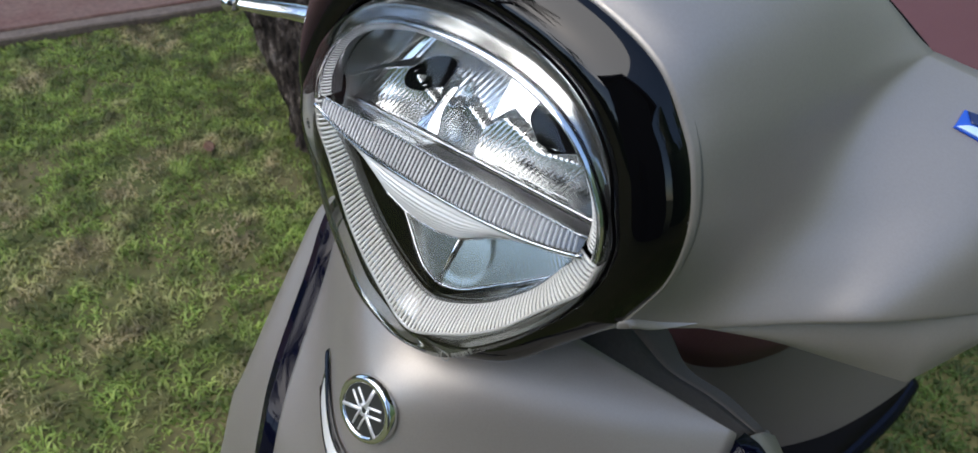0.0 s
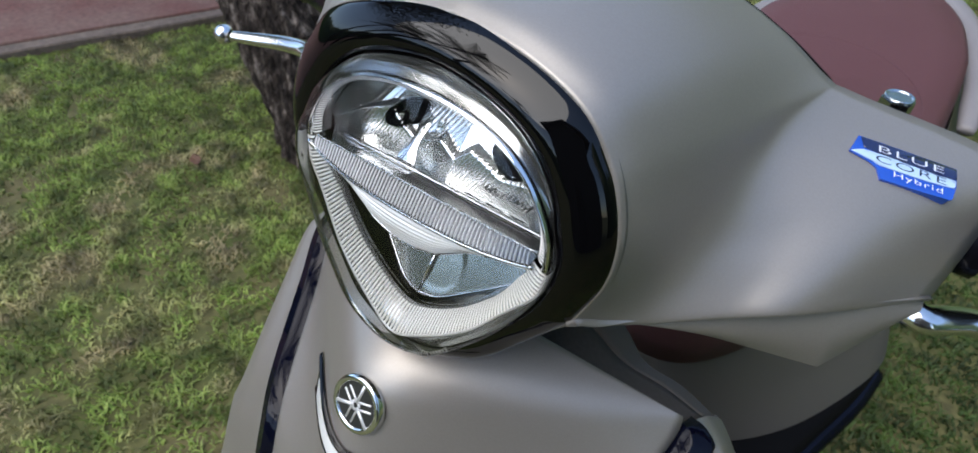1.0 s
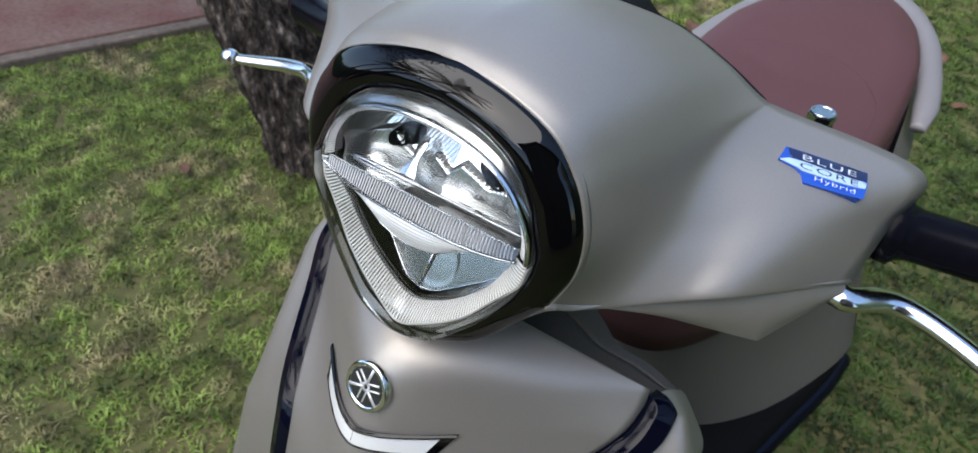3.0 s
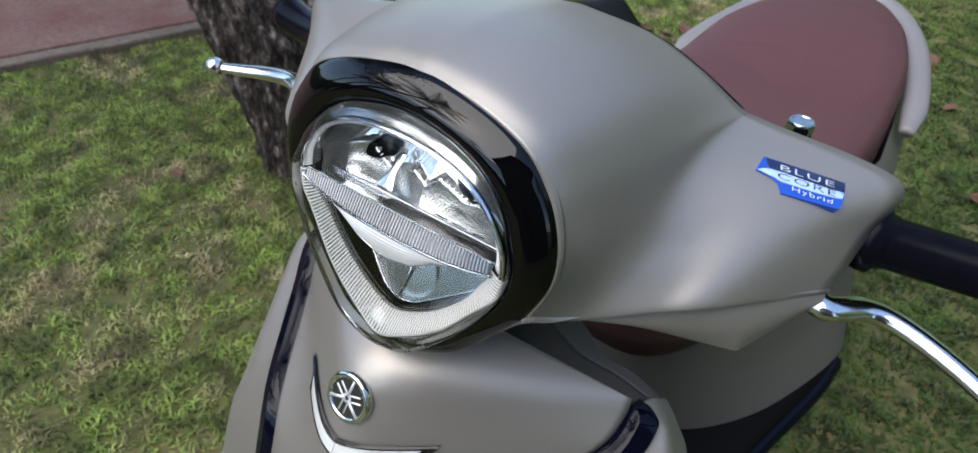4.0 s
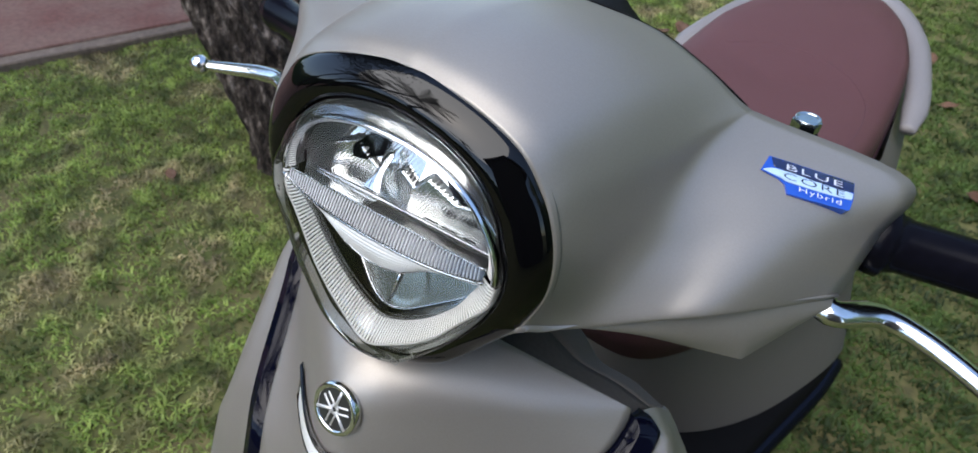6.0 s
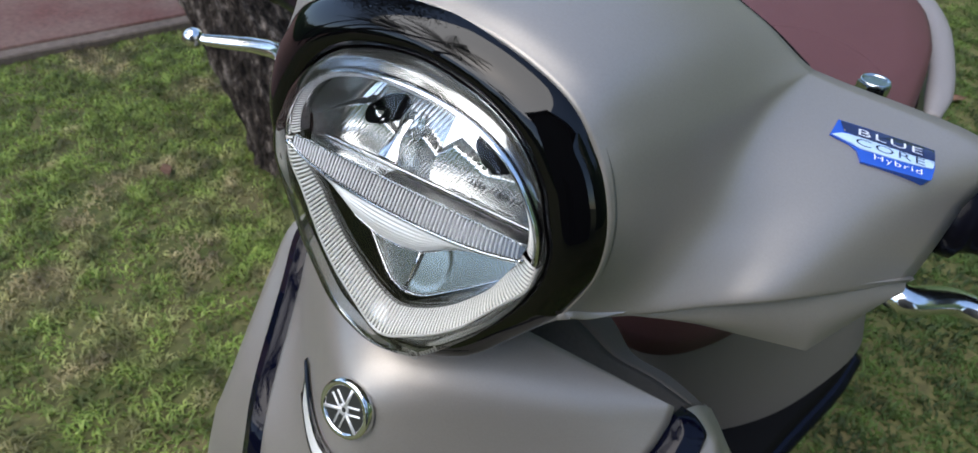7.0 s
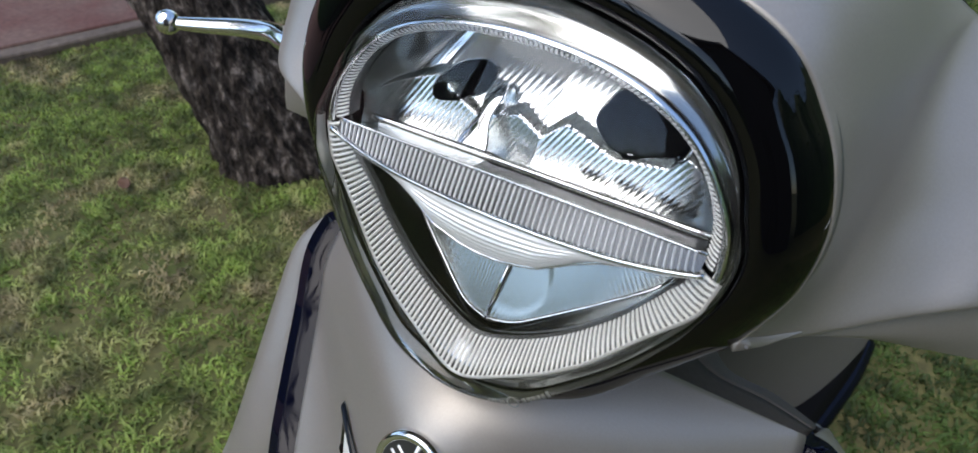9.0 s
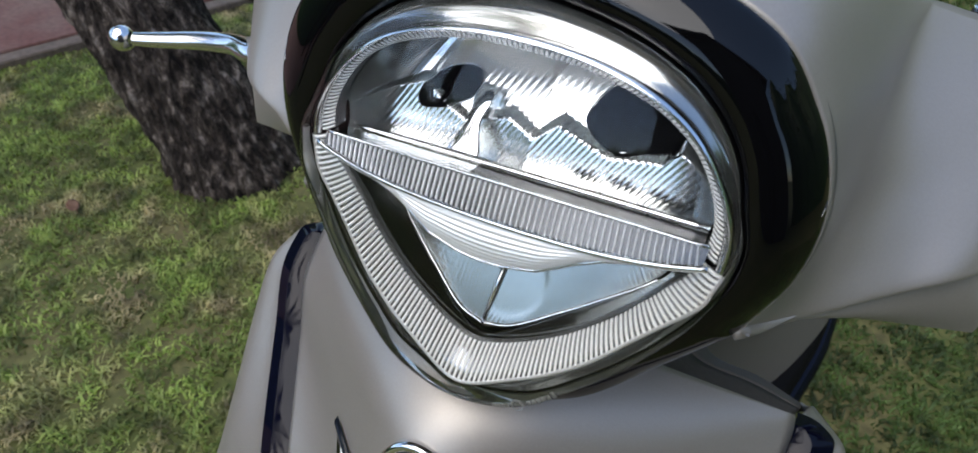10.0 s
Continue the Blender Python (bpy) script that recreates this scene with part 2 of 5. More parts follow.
LAWN = ground_material()
bm = bmesh.new()
bmesh.ops.create_grid(bm, x_segments=40, y_segments=40, size=1500)
ground = tagged(part("ground", bm, LAWN), "green lawn with thin brownish dry patches", "lawn", kind="structure")

KERB_A, KERB_B = Vector((-2.774, 0.549, 0)), Vector((-2.513, 1.233, 0))
kerb_way = (KERB_B - KERB_A).normalized()
kerb_out = Vector((-kerb_way.y, kerb_way.x, 0))


def slab(name, near, far, z, mat, wobble=0.0):
    rows = []
    for s in np.linspace(-14, 14, 141):
        w = wobble * noise.noise(Vector((s * 3, 0.3, 0)))
        a, b = KERB_A + kerb_way * s + kerb_out * (near + w), KERB_A + kerb_way * s + kerb_out * far
        rows.append([(a.x, a.y, -0.05), (a.x, a.y, z - 0.006), (a.x + kerb_out.x * 0.006, a.y + kerb_out.y * 0.006, z), (b.x, b.y, z), (b.x, b.y, -0.05)])
    ob = sharp(part(name, sheet(rows, flip=True), mat))
    return ob


tagged(slab("kerb", 0.0, 0.07, 0.035, KERB, 0.012), "worn concrete kerb edge along the lawn", "kerb", kind="structure")
tagged(slab("pavement", 0.07, 6.0, 0.045, PAVE), "dull red painted concrete pavement beyond the lawn", "pavement", kind="structure")


WORN = [(-1.28, 0.54, 0.15, 0.10), (-1.69, 0.62, 0.11, 0.10), (-1.74, 0.47, 0.08, 0.08), (-1.40, 0.75, 0.12, 0.07), (-1.42, -0.02, 0.13, 0.09), (-2.14, 0.50, 0.35, -0.10), (-1.50, 0.42, 0.07, -0.10), (-0.95, 0.33, 0.12, -0.08), (-2.1, 1.1, 0.25, -0.06)]


def blade_material():
    m = bpy.data.materials.new("grass_blades")
    m.use_nodes = True
    t, p = m.node_tree, m.node_tree.nodes["Principled BSDF"]
    p.inputs["Roughness"].default_value = 0.6
    geo, where, patchy = (t.nodes.new("ShaderNode" + k) for k in ("NewGeometry", "TexCoord", "TexNoise"))
    patchy.inputs["Scale"].default_value, patchy.inputs["Detail"].default_value = 4.2, 5
    t.links.new(where.outputs["Object"], patchy.inputs["Vector"])
    green, dead, mix = (t.nodes.new("ShaderNode" + k) for k in ("ValToRGB", "ValToRGB", "Mix"))
    for ramp, lo, hi in ((green, (0.104, 0.168, 0.027), (0.245, 0.305, 0.075)), (dead, (0.250, 0.192, 0.110), (0.42, 0.335, 0.205))):
        ramp.color_ramp.elements[0].color, ramp.color_ramp.elements[1].color = (*lo, 1), (*hi, 1)
        t.links.new(geo.outputs["Random Per Island"], ramp.inputs[0])
    span = t.nodes.new("ShaderNodeMapRange")
    span.inputs[1].default_value, span.inputs[2].default_value = 0.50, 0.62
    span.inputs[3].default_value, span.inputs[4].default_value = 0.05, 0.85
    # the lawn is lusher away from the worn side near the pavement
    apart, lush, less = (t.nodes.new("ShaderNode" + k) for k in ("SeparateXYZ", "MapRange", "Math"))
    t.links.new(where.outputs["Object"], apart.inputs[0])
    t.links.new(apart.outputs[0], lush.inputs[0])
    lush.inputs[1].default_value, lush.inputs[2].default_value, lush.inputs[3].default_value, lush.inputs[4].default_value = -1.2, 0.3, -0.015, 0.12
    less.operation = "SUBTRACT"
    t.links.new(patchy.outputs["Fac"], less.inputs[0])
    t.links.new(lush.outputs[0], less.inputs[1])
    # worn dry places near the tree and lush tufts between them
    sum_of = less.outputs[0]
    for x, y, wide, much in WORN:
        far, fade, plus = (t.nodes.new("ShaderNode" + k) for k in ("VectorMath", "MapRange", "Math"))
        far.operation, far.inputs[1].default_value = "DISTANCE", (x, y, 0)
        t.links.new(where.outputs["Object"], far.inputs[0])
        fade.interpolation_type = "SMOOTHSTEP"
        fade.inputs[1].default_value, fade.inputs[2].default_value, fade.inputs[3].default_value, fade.inputs[4].default_value = 0.2 * wide, 1.7 * wide, much, 0.0
        t.links.new(far.outputs["Value"], fade.inputs[0])
        t.links.new(sum_of, plus.inputs[0])
        t.links.new(fade.outputs[0], plus.inputs[1])
        sum_of = plus.outputs[0]
    t.links.new(sum_of, span.inputs[0])
    mix.data_type = "RGBA"
    t.links.new(span.outputs[0], mix.inputs[0])
    t.links.new(green.outputs[0], mix.inputs[6])
    t.links.new(dead.outputs[0], mix.inputs[7])
    # tufts a few centimetres wide, some lighter and some darker
    tuft, tone, times = (t.nodes.new("ShaderNode" + k) for k in ("TexNoise", "MapRange", "Mix"))
    tuft.inputs["Scale"].default_value, tuft.inputs["Detail"].default_value = 12, 4
    t.links.new(where.outputs["Object"], tuft.inputs["Vector"])
    tone.inputs[1].default_value, tone.inputs[2].default_value, tone.inputs[3].default_value, tone.inputs[4].default_value = 0.36, 0.64, 0.38, 1.5
    t.links.new(tuft.outputs["Fac"], tone.inputs[0])
    # deeper green towards +x, with shade painted into the blade colour there
    deep, shaded_hue, both = (t.nodes.new("ShaderNode" + k) for k in ("MapRange", "Mix", "Mix"))
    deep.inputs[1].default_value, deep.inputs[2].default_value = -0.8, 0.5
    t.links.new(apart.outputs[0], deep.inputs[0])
    shaded_hue.data_type, both.data_type, both.blend_type = "RGBA", "RGBA", "MULTIPLY"
    shaded_hue.inputs[6].default_value, shaded_hue.inputs[7].default_value = (1.26, 1.28, 1.25, 1), (0.36, 0.47, 0.42, 1)
    t.links.new(deep.outputs[0], shaded_hue.inputs[0])
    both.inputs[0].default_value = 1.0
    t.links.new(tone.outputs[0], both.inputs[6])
    t.links.new(shaded_hue.outputs[2], both.inputs[7])
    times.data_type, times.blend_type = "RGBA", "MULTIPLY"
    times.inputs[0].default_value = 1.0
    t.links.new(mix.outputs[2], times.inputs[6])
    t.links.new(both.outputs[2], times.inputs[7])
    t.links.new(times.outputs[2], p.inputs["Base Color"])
    # thin blades let some light through
    thin, both_ways = t.nodes.new("ShaderNodeBsdfTranslucent"), t.nodes.new("ShaderNodeMixShader")
    t.links.new(times.outputs[2], thin.inputs[0])
    both_ways.inputs[0].default_value = 0.42
    t.links.new(p.outputs[0], both_ways.inputs[1])
    t.links.new(thin.outputs[0], both_ways.inputs[2])
    t.links.new(both_ways.outputs[0], t.nodes["Material Output"].inputs[0])
    return m


def lawn(count):
    rng = np.random.default_rng(4)
    xy = np.stack([rng.uniform(-3.1, 2.6, count), rng.uniform(-0.9, 4.8, count)], 1)
    side = (xy - np.array(KERB_A[:2])) @ np.array(kerb_out[:2])
    ragged = np.array([noise.noise(Vector((x * 9, y * 9, 7.5))) for x, y in xy])
    xy = xy[side < 0.03 + 0.05 * ragged]
    near = np.minimum.reduce([2.6 - xy[:, 0], xy[:, 1] + 0.9, 4.8 - xy[:, 1]]) / 1.1
    xy = xy[rng.uniform(0, 1, len(xy)) < near]
    thick = np.array([noise.noise(Vector((x * 16, y * 16, 0.5))) + 0.5 * noise.noise(Vector((x * 37, y * 37, 2.5))) for x, y in xy])
    xy = xy[thick > rng.uniform(-0.9, 0.02, len(xy))]
    n = len(xy)
    lush = np.array([noise.noise(Vector((x * 16, y * 16, 0.5))) for x, y in xy])
    turn, tall, lean = rng.uniform(0, 6.283, n), rng.uniform(0.008, 0.021, n) * (1.0 + 0.5 * lush), rng.uniform(0.6, 1.9, n)
    wide = rng.uniform(0.0018, 0.0042, n)
    d = np.stack([np.cos(turn), np.sin(turn), 0 * turn], 1)
    s = np.stack([-np.sin(turn), np.cos(turn), 0 * turn], 1) * wide[:, None]
    base = np.column_stack([xy, np.zeros(n)])
    up = np.array([0, 0, 1.0])
    mid = base + d * (tall * lean * 0.35)[:, None] + up * (tall * 0.65)[:, None]
    tip = base + d * (tall * lean)[:, None] + up * (tall * (1.05 - 0.3 * lean))[:, None]
    v = np.stack([base - s, base + s, mid + s * 0.7, mid - s * 0.7, tip], 1).reshape(-1, 3)
    k = np.arange(n)[:, None] * 5
    quads, tris = (k + [0, 1, 2, 3]), (k + [3, 2, 4])
    me = bpy.data.meshes.new("grass")
    me.from_pydata(v.tolist(), [], quads.tolist() + tris.tolist())
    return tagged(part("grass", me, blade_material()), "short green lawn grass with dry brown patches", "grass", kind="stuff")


lawn(520000)

# ---- scooter: handlebar and headlight ----
scooter = thing("scooter", (0.0, 0.45, 0.0), "parked scooter in matt khaki paint with maroon seat on the lawn", "scooter")


def mirror_x(curve):
    """Right half, top to bottom, made into a closed curve."""
    left = [(-p[0], *p[1:]) for p in curve[-2:0:-1]]
    return np.array([*curve, *left], float)


def far_side(p, s):
    """The counterpart across the turned handlebar's middle plane; s from 0 at the lamp to 1 at the bar's ends."""
    x, y, z = p
    w = 0.184 * (0.30 + 0.70 * s)
    return (-x - w * (y + 0.01) * min(1.0, x / 0.10), y - w * x, z)


def both_sides(half, s):
    half = [tuple(p) for p in half]
    return np.array([*half, *[far_side(p, s) for p in half[-2:0:-1]]], float)


def cowl_profiles():
    """The cowl's run from the black surround to its rear or lower edge, from the top round to the underside."""
    top = [(0, 0.028, 1.205), (0, 0.042, 1.210), (0, 0.075, 1.213), (0, 0.110, 1.210), (0, 0.145, 1.202), (0, 0.180, 1.190)]
    brow = [(0.034, 0.027, 1.201), (0.036, 0.042, 1.206), (0.040, 0.075, 1.208), (0.044, 0.110, 1.205), (0.047, 0.145, 1.197), (0.050, 0.180, 1.186)]
    shoulder = [(0.063, 0.026, 1.190), (0.067, 0.042, 1.194), (0.073, 0.075, 1.193), (0.078, 0.110, 1.189), (0.082, 0.145, 1.182), (0.085, 0.180, 1.174)]
    flank = [(0.078, 0.0245, 1.174), (0.083, 0.042, 1.175), (0.092, 0.075, 1.169), (0.0985, 0.110, 1.163), (0.104, 0.145, 1.159), (0.112, 0.190, 1.154)]
    back = [(0.086, 0.022, 1.160), (0.091, 0.040, 1.157), (0.100, 0.074, 1.146), (0.1065, 0.109, 1.140), (0.114, 0.147, 1.146), (0.127, 0.194, 1.1495)]
    tip = [(0.0905, 0.019, 1.143), (0.095, 0.038, 1.138), (0.1035, 0.069, 1.124), (0.1195, 0.099, 1.1215), (0.155, 0.148, 1.130), (0.206, 0.214, 1.131)]
    face = [(0.0895, 0.016, 1.124), (0.094, 0.033, 1.117), (0.104, 0.057, 1.106), (0.126, 0.083, 1.106), (0.162, 0.122, 1.112), (0.205, 0.192, 1.104)]
    crease = [(0.082, 0.012, 1.104), (0.088, 0.026, 1.093), (0.103, 0.045, 1.088), (0.127, 0.067, 1.091), (0.157, 0.094, 1.094), (0.201, 0.168, 1.076)]
    roll = [(0.081, 0.0112, 1.102), (0.0875, 0.028, 1.0915), (0.103, 0.050, 1.0855), (0.1275, 0.0735, 1.0875), (0.157, 0.101, 1.0895), (0.199, 0.164, 1.073)]
    inner = [(0.079, 0.0105, 1.099), (0.084, 0.030, 1.087), (0.097, 0.055, 1.081), (0.118, 0.080, 1.083), (0.146, 0.108, 1.085), (0.190, 0.168, 1.070)]
    belly = [(0.0625, 0.0083, 1.0758), (0.064, 0.018, 1.0750), (0.070, 0.032, 1.077), (0.080, 0.050, 1.077), (0.090, 0.066, 1.077), (0.100, 0.080, 1.077)]
    keel = [(0.0365, -0.0005, 1.0490), (0.038, 0.010, 1.0470), (0.042, 0.026, 1.049), (0.046, 0.042, 1.051), (0.051, 0.056, 1.052), (0.055, 0.070, 1.052)]
    bottom = [(-0.006, -0.0078, 1.0335), (-0.006, 0.004, 1.0320), (-0.005, 0.022, 1.037), (-0.004, 0.038, 1.042), (-0.002, 0.055, 1.046), (0, 0.070, 1.048)]
    return [top, brow, shoulder, flank, back, tip, face, crease, roll, inner, belly, keel, bottom]


PROFILES = cowl_profiles()
FRONT = [p[0] for p in PROFILES]


def cowl():
    runs = [spline(p, 33) for p in PROFILES]
    grid = []
    for k in range(33):
        half = spline([r[k] for r in runs], 100)
        grid.append(both_sides(half, k / 32))
    # a rolled lip where the cowl meets the surround
    lip = grid[0].copy()
    mid = lip.mean(0)
    lip[:, 0] *= 0.985
    lip[:, 2] = mid[2] + (lip[:, 2] - mid[2]) * 0.985
    lip[:, 1] += 0.004
    grid.insert(0, lip)
    global COWL_SKIN
    ob = part("handlebar_cowl", sheet(grid, ring=True, flip=True), PAINT, scooter, "matt khaki painted handlebar cowl", out=(0, 0.1, 1.13))
    COWL_SKIN = skin(ob.data)
    return thicken(ob, 0.003)


COWL_SKIN = None
cowl()


def cowl_lower(side):
    """The lighter wedge under the crease, with its sharp point."""
    top = spline([(0.088, 0.0305, 1.0900), (0.103, 0.0505, 1.0850), (0.1275, 0.0735, 1.0865), (0.157, 0.1005, 1.0885), (0.180, 0.132, 1.082), (0.199, 0.165, 1.072)], 60)
    low = []
    for s in np.linspace(0, 1, 60):
        a, b, c = np.array((0.092, 0.048, 1.0830)), np.array((0.1715, 0.1035, 1.0550)), np.array((0.198, 0.158, 1.067))
        low.append(a + (b - a) * s / 0.66 if s < 0.66 else b + (c - b) * (s - 0.66) / 0.34)
    rows = []
    for t, l in zip(top, low):
        row = []
        for v in np.linspace(0, 1, 9):
            p = t + (l - t) * v
            bulge = 0.0022 * math.sin(math.pi * v)
            row.append((p[0] + bulge * 0.6, p[1] - bulge, p[2]))
        row.append((l[0] - 0.004, l[1] + 0.005, l[2] + 0.001))
        row.append((l[0] - 0.010, l[1] + 0.012, l[2] + 0.006))
        rows.append(row if side > 0 else [far_side(q, len(rows) / 59) for q in row])
    sharp(part("lower_cowl", sheet(rows), PAINT, scooter, "khaki lower wedge of the handlebar cowl", out=(0, 0.15, 1.10)), 40)


for side in (-1, 1):
    cowl_lower(side)
# dark trim along the rear of the cowl and the meter behind it
rear = [spline(p, 33)[-1] for p in PROFILES[:4]]
rear = spline([far_side(p, 1) for p in rear[::-1]] + [tuple(p) for p in rear[1:]], 60)
part("meter_trim", tube([(x, y + 0.002, z - 0.0022) for x, y, z in rear], 0.0016, 8), BLACK, scooter, "black trim round the meter")
part("meter", sheet([[(x * s, y + 0.004 + 0.06 * (1 - s), z - 0.012) for x, y, z in rear] for s in (1.0, 0.8, 0.5, 0.2)]), BLACK, scooter, "black meter panel")

# rear cover that closes the cowl behind the headlight, and the steering column below it
runs = [spline(p, 33)[-1] for p in PROFILES]
half = spline(runs, 80)
ring = both_sides(half, 1)
rows = [np.array([0, 0.150, 1.120]) + (ring - np.array([0, 0.150, 1.120])) * 0.965 + np.array([0, -0.008, -0.006])]
for s, back in ((0.94, 0.0), (0.85, 0.006), (0.6, 0.016), (0.3, 0.022), (0.02, 0.024)):
    c = np.array([0, 0.150, 1.125])
    p = c + (ring - c) * s
    p[:, 1] += back
    p[:, 2] -= 0.012 + 0.020 * (1 - s)
    rows.append(p)
part("rear_cover", sheet(rows, ring=True), BLACK, scooter, "black rear cover of the handlebar", out=(0, 0.05, 1.12))
part("steering_column", tube([(-0.013, 0.105, 0.86), (-0.010, 0.095, 1.0), (-0.004, 0.09, 1.11)], 0.036, 20), BLACK, scooter, "black steering column")

# headlight curves: right halves, from the top to the lowest point
def ring(half, count=720):
    return even(spline(mirror_x(half), 800, closed=True), count)


BASE = ring([(0, 1.190), (0.022, 1.187), (0.040, 1.181), (0.053, 1.1725), (0.063, 1.161), (0.0695, 1.147), (0.0735, 1.138), (0.0745, 1.130), (0.0735, 1.119), (0.0680, 1.103), (0.0570, 1.083), (0.0435, 1.065), (0.0300, 1.0505), (0.0150, 1.0425), (0, 1.0395)])
GUIDE_OUT = ring([(0, 1.1810), (0.019, 1.1797), (0.035, 1.1758), (0.047, 1.170), (0.056, 1.1625), (0.0635, 1.153), (0.069, 1.143), (0.0715, 1.132), (0.0710, 1.122), (0.0690, 1.113), (0.0575, 1.096), (0.0465, 1.0795), (0.0385, 1.0705), (0.0300, 1.0625), (0.0160, 1.0520), (0.007, 1.0460), (0, 1.0440)])
GUIDE_IN = ring([(0, 1.1760), (0.018, 1.1752), (0.030, 1.1725), (0.042, 1.1680), (0.052, 1.1610), (0.059, 1.152), (0.0635, 1.142), (0.0645, 1.132), (0.0630, 1.1245), (0.0598, 1.1180), (0.0560, 1.1090), (0.0508, 1.0985), (0.0435, 1.0885), (0.0345, 1.0780), (0.0225, 1.0675), (0.0095, 1.0592), (0, 1.0562)])


def lamp(u, z, d):
    """A place in the headlight: u across, z up, d behind its front plane, which leans with the turned bar."""
    return (u + 0.08 * (z - 1.14), 0.004 + 0.1 * (z - 1.125) + d, z)


def base_depth(z):
    return 0.07 * max(0.0, z - 1.13) - 0.004 * min(1.0, max(0.0, (1.10 - z) / 0.05))


def guide_depth(z):
    return min(0.0, 0.002 + 0.1 * (z - 1.125))


def inner_depth(z):
    return 0.005 * min(1.0, max(0.0, (1.122 - z) / 0.02))


def low_share(z):
    return float(np.clip((1.10 - z) / 0.05, 0, 1))


def bezel():
    front = spline(both_sides(FRONT, 0), 720, closed=True)

    def turn(p):
        return np.arctan2(p[:, -1] - 1.120, p[:, 0])

    inner = np.array([lamp(u, z, base_depth(z) + 0.001) for u, z in inset(BASE, -0.0004)])
    order = np.argsort(turn(front))
    a, f = turn(front)[order], front[order]
    at = np.stack([np.interp(turn(inner), a, f[:, k], period=2 * math.pi) for k in range(3)], 1)
    rows = []
    swell = np.interp(inner[:, 2], [1.05, 1.09, 1.14, 1.19], [0.0005, 0.002, 0.004, 0.0055])
    for s in np.linspace(0, 1, 16):
        p = inner + (at - inner) * s
        p[:, 1] -= swell * math.sin(math.pi * s) ** 0.8
        rows.append(p)
    rows.append(at + np.array([0, 0.006, 0]))
    deep = inner.copy()
    deep[:, 1] += 0.02
    rows.insert(0, deep)
    return part("bezel", sheet(rows, ring=True), PIANO, scooter, "glossy black headlight surround", out=(0, 0.12, 1.13))


bezel()
headlight = part("headlight", sheet([[lamp(u, z, base_depth(z) + d) for u, z in inset(BASE, off)] for off, d in ((0.0004, 0.001), (0.0010, 0.012), (0.0015, 0.034), (0.004, 0.058), (0.020, 0.072), (0.040, 0.074))], ring=True), DARK, scooter, "large rounded triangular headlight with clear lens")


def lens():
    rows = []
    for off, d in ((0.0001, 0.003), (0.0002, 0.0), (0.0006, -0.0035), (0.0014, -0.0062), (0.0028, -0.0082), (0.0046, -0.0094), (0.0066, -0.0102)):
        rows.append([lamp(u, z, base_depth(z) + d * (1 + 0.05 * low_share(z))) for u, z in inset(BASE, off)])
    last = inset(BASE, 0.0066)
    mid = np.array([0.0, 1.125])
    for s in np.linspace(0.06, 1.0, 18):
        row = []
        for p in last:
            q = mid + (p - mid) * (1 - s * 0.999)
            edge = base_depth(p[1]) - 0.0102 * (1 + 0.05 * low_share(p[1]))
            row.append(lamp(*q, edge + (-0.0195 - edge) * (1 - (1 - s) ** 2)))
        rows.append(row)
    ob = part("lens", sheet(rows, ring=True), LENS, headlight, "clear curved lens", out=(0, 0.3, 1.13))
    ob.visible_shadow = False


lens()


def arc(low):
    """The part of the outline below or above the crossbar, from one end of it to the other."""
    idx = [k for k in range(len(GUIDE_OUT)) if (GUIDE_OUT[k][1] < 1.129) == low]
    if not low:
        cut = max(range(1, len(idx)), key=lambda k: idx[k] - idx[k - 1])
        if idx[cut] - idx[cut - 1] > 1:
            idx = idx[cut:] + idx[:cut]
    return idx


def between(s):
    """A curve between the guide's outer edge, s = 0, and its inner edge, s = 1."""
    return GUIDE_OUT + (GUIDE_IN - GUIDE_OUT) * s


# smoked rim between the surround and the guide, all round
rows = [[lamp(u, z, base_depth(z) * (1 - s) + guide_depth(z) * s + 0.0015 + 0.002 * math.sin(math.pi * s)) for u, z in BASE + (GUIDE_OUT - BASE) * s] for s in np.linspace(0.06, 1.02, 8)]
part("outer_rim", sheet(rows, ring=True), RIM, headlight, "smoked clear rim under the lens", out=(0, 0.3, 1.13))
idx = arc(False)
CHROME_SHARE = 0.42
rows = [[lamp(u, z, guide_depth(z) + d) for u, z in between(s)[idx]] for s, d in ((-0.10, 0.004), (-0.04, 0.0005), (0.06, -0.0012), (0.2, -0.0016), (CHROME_SHARE - 0.08, -0.0008), (CHROME_SHARE, 0.001), (CHROME_SHARE + 0.01, 0.004))]
part("chrome_rim", sheet(rows), CHROME, headlight, "chrome ring over the crossbar", out=(0, 0.3, 1.13))
idx = arc(True)
rows = [[lamp(u, z, guide_depth(z) + d) for u, z in inset(GUIDE_OUT, off)[idx]] for off, d in ((-0.0012, 0.003), (-0.0009, -0.0004), (-0.0002, -0.0008), (0.0004, 0.0))]
part("guide_edge", sheet(rows), BRIGHT, headlight, "bright outer edge of the light guide", out=(0, 0.3, 1.13))


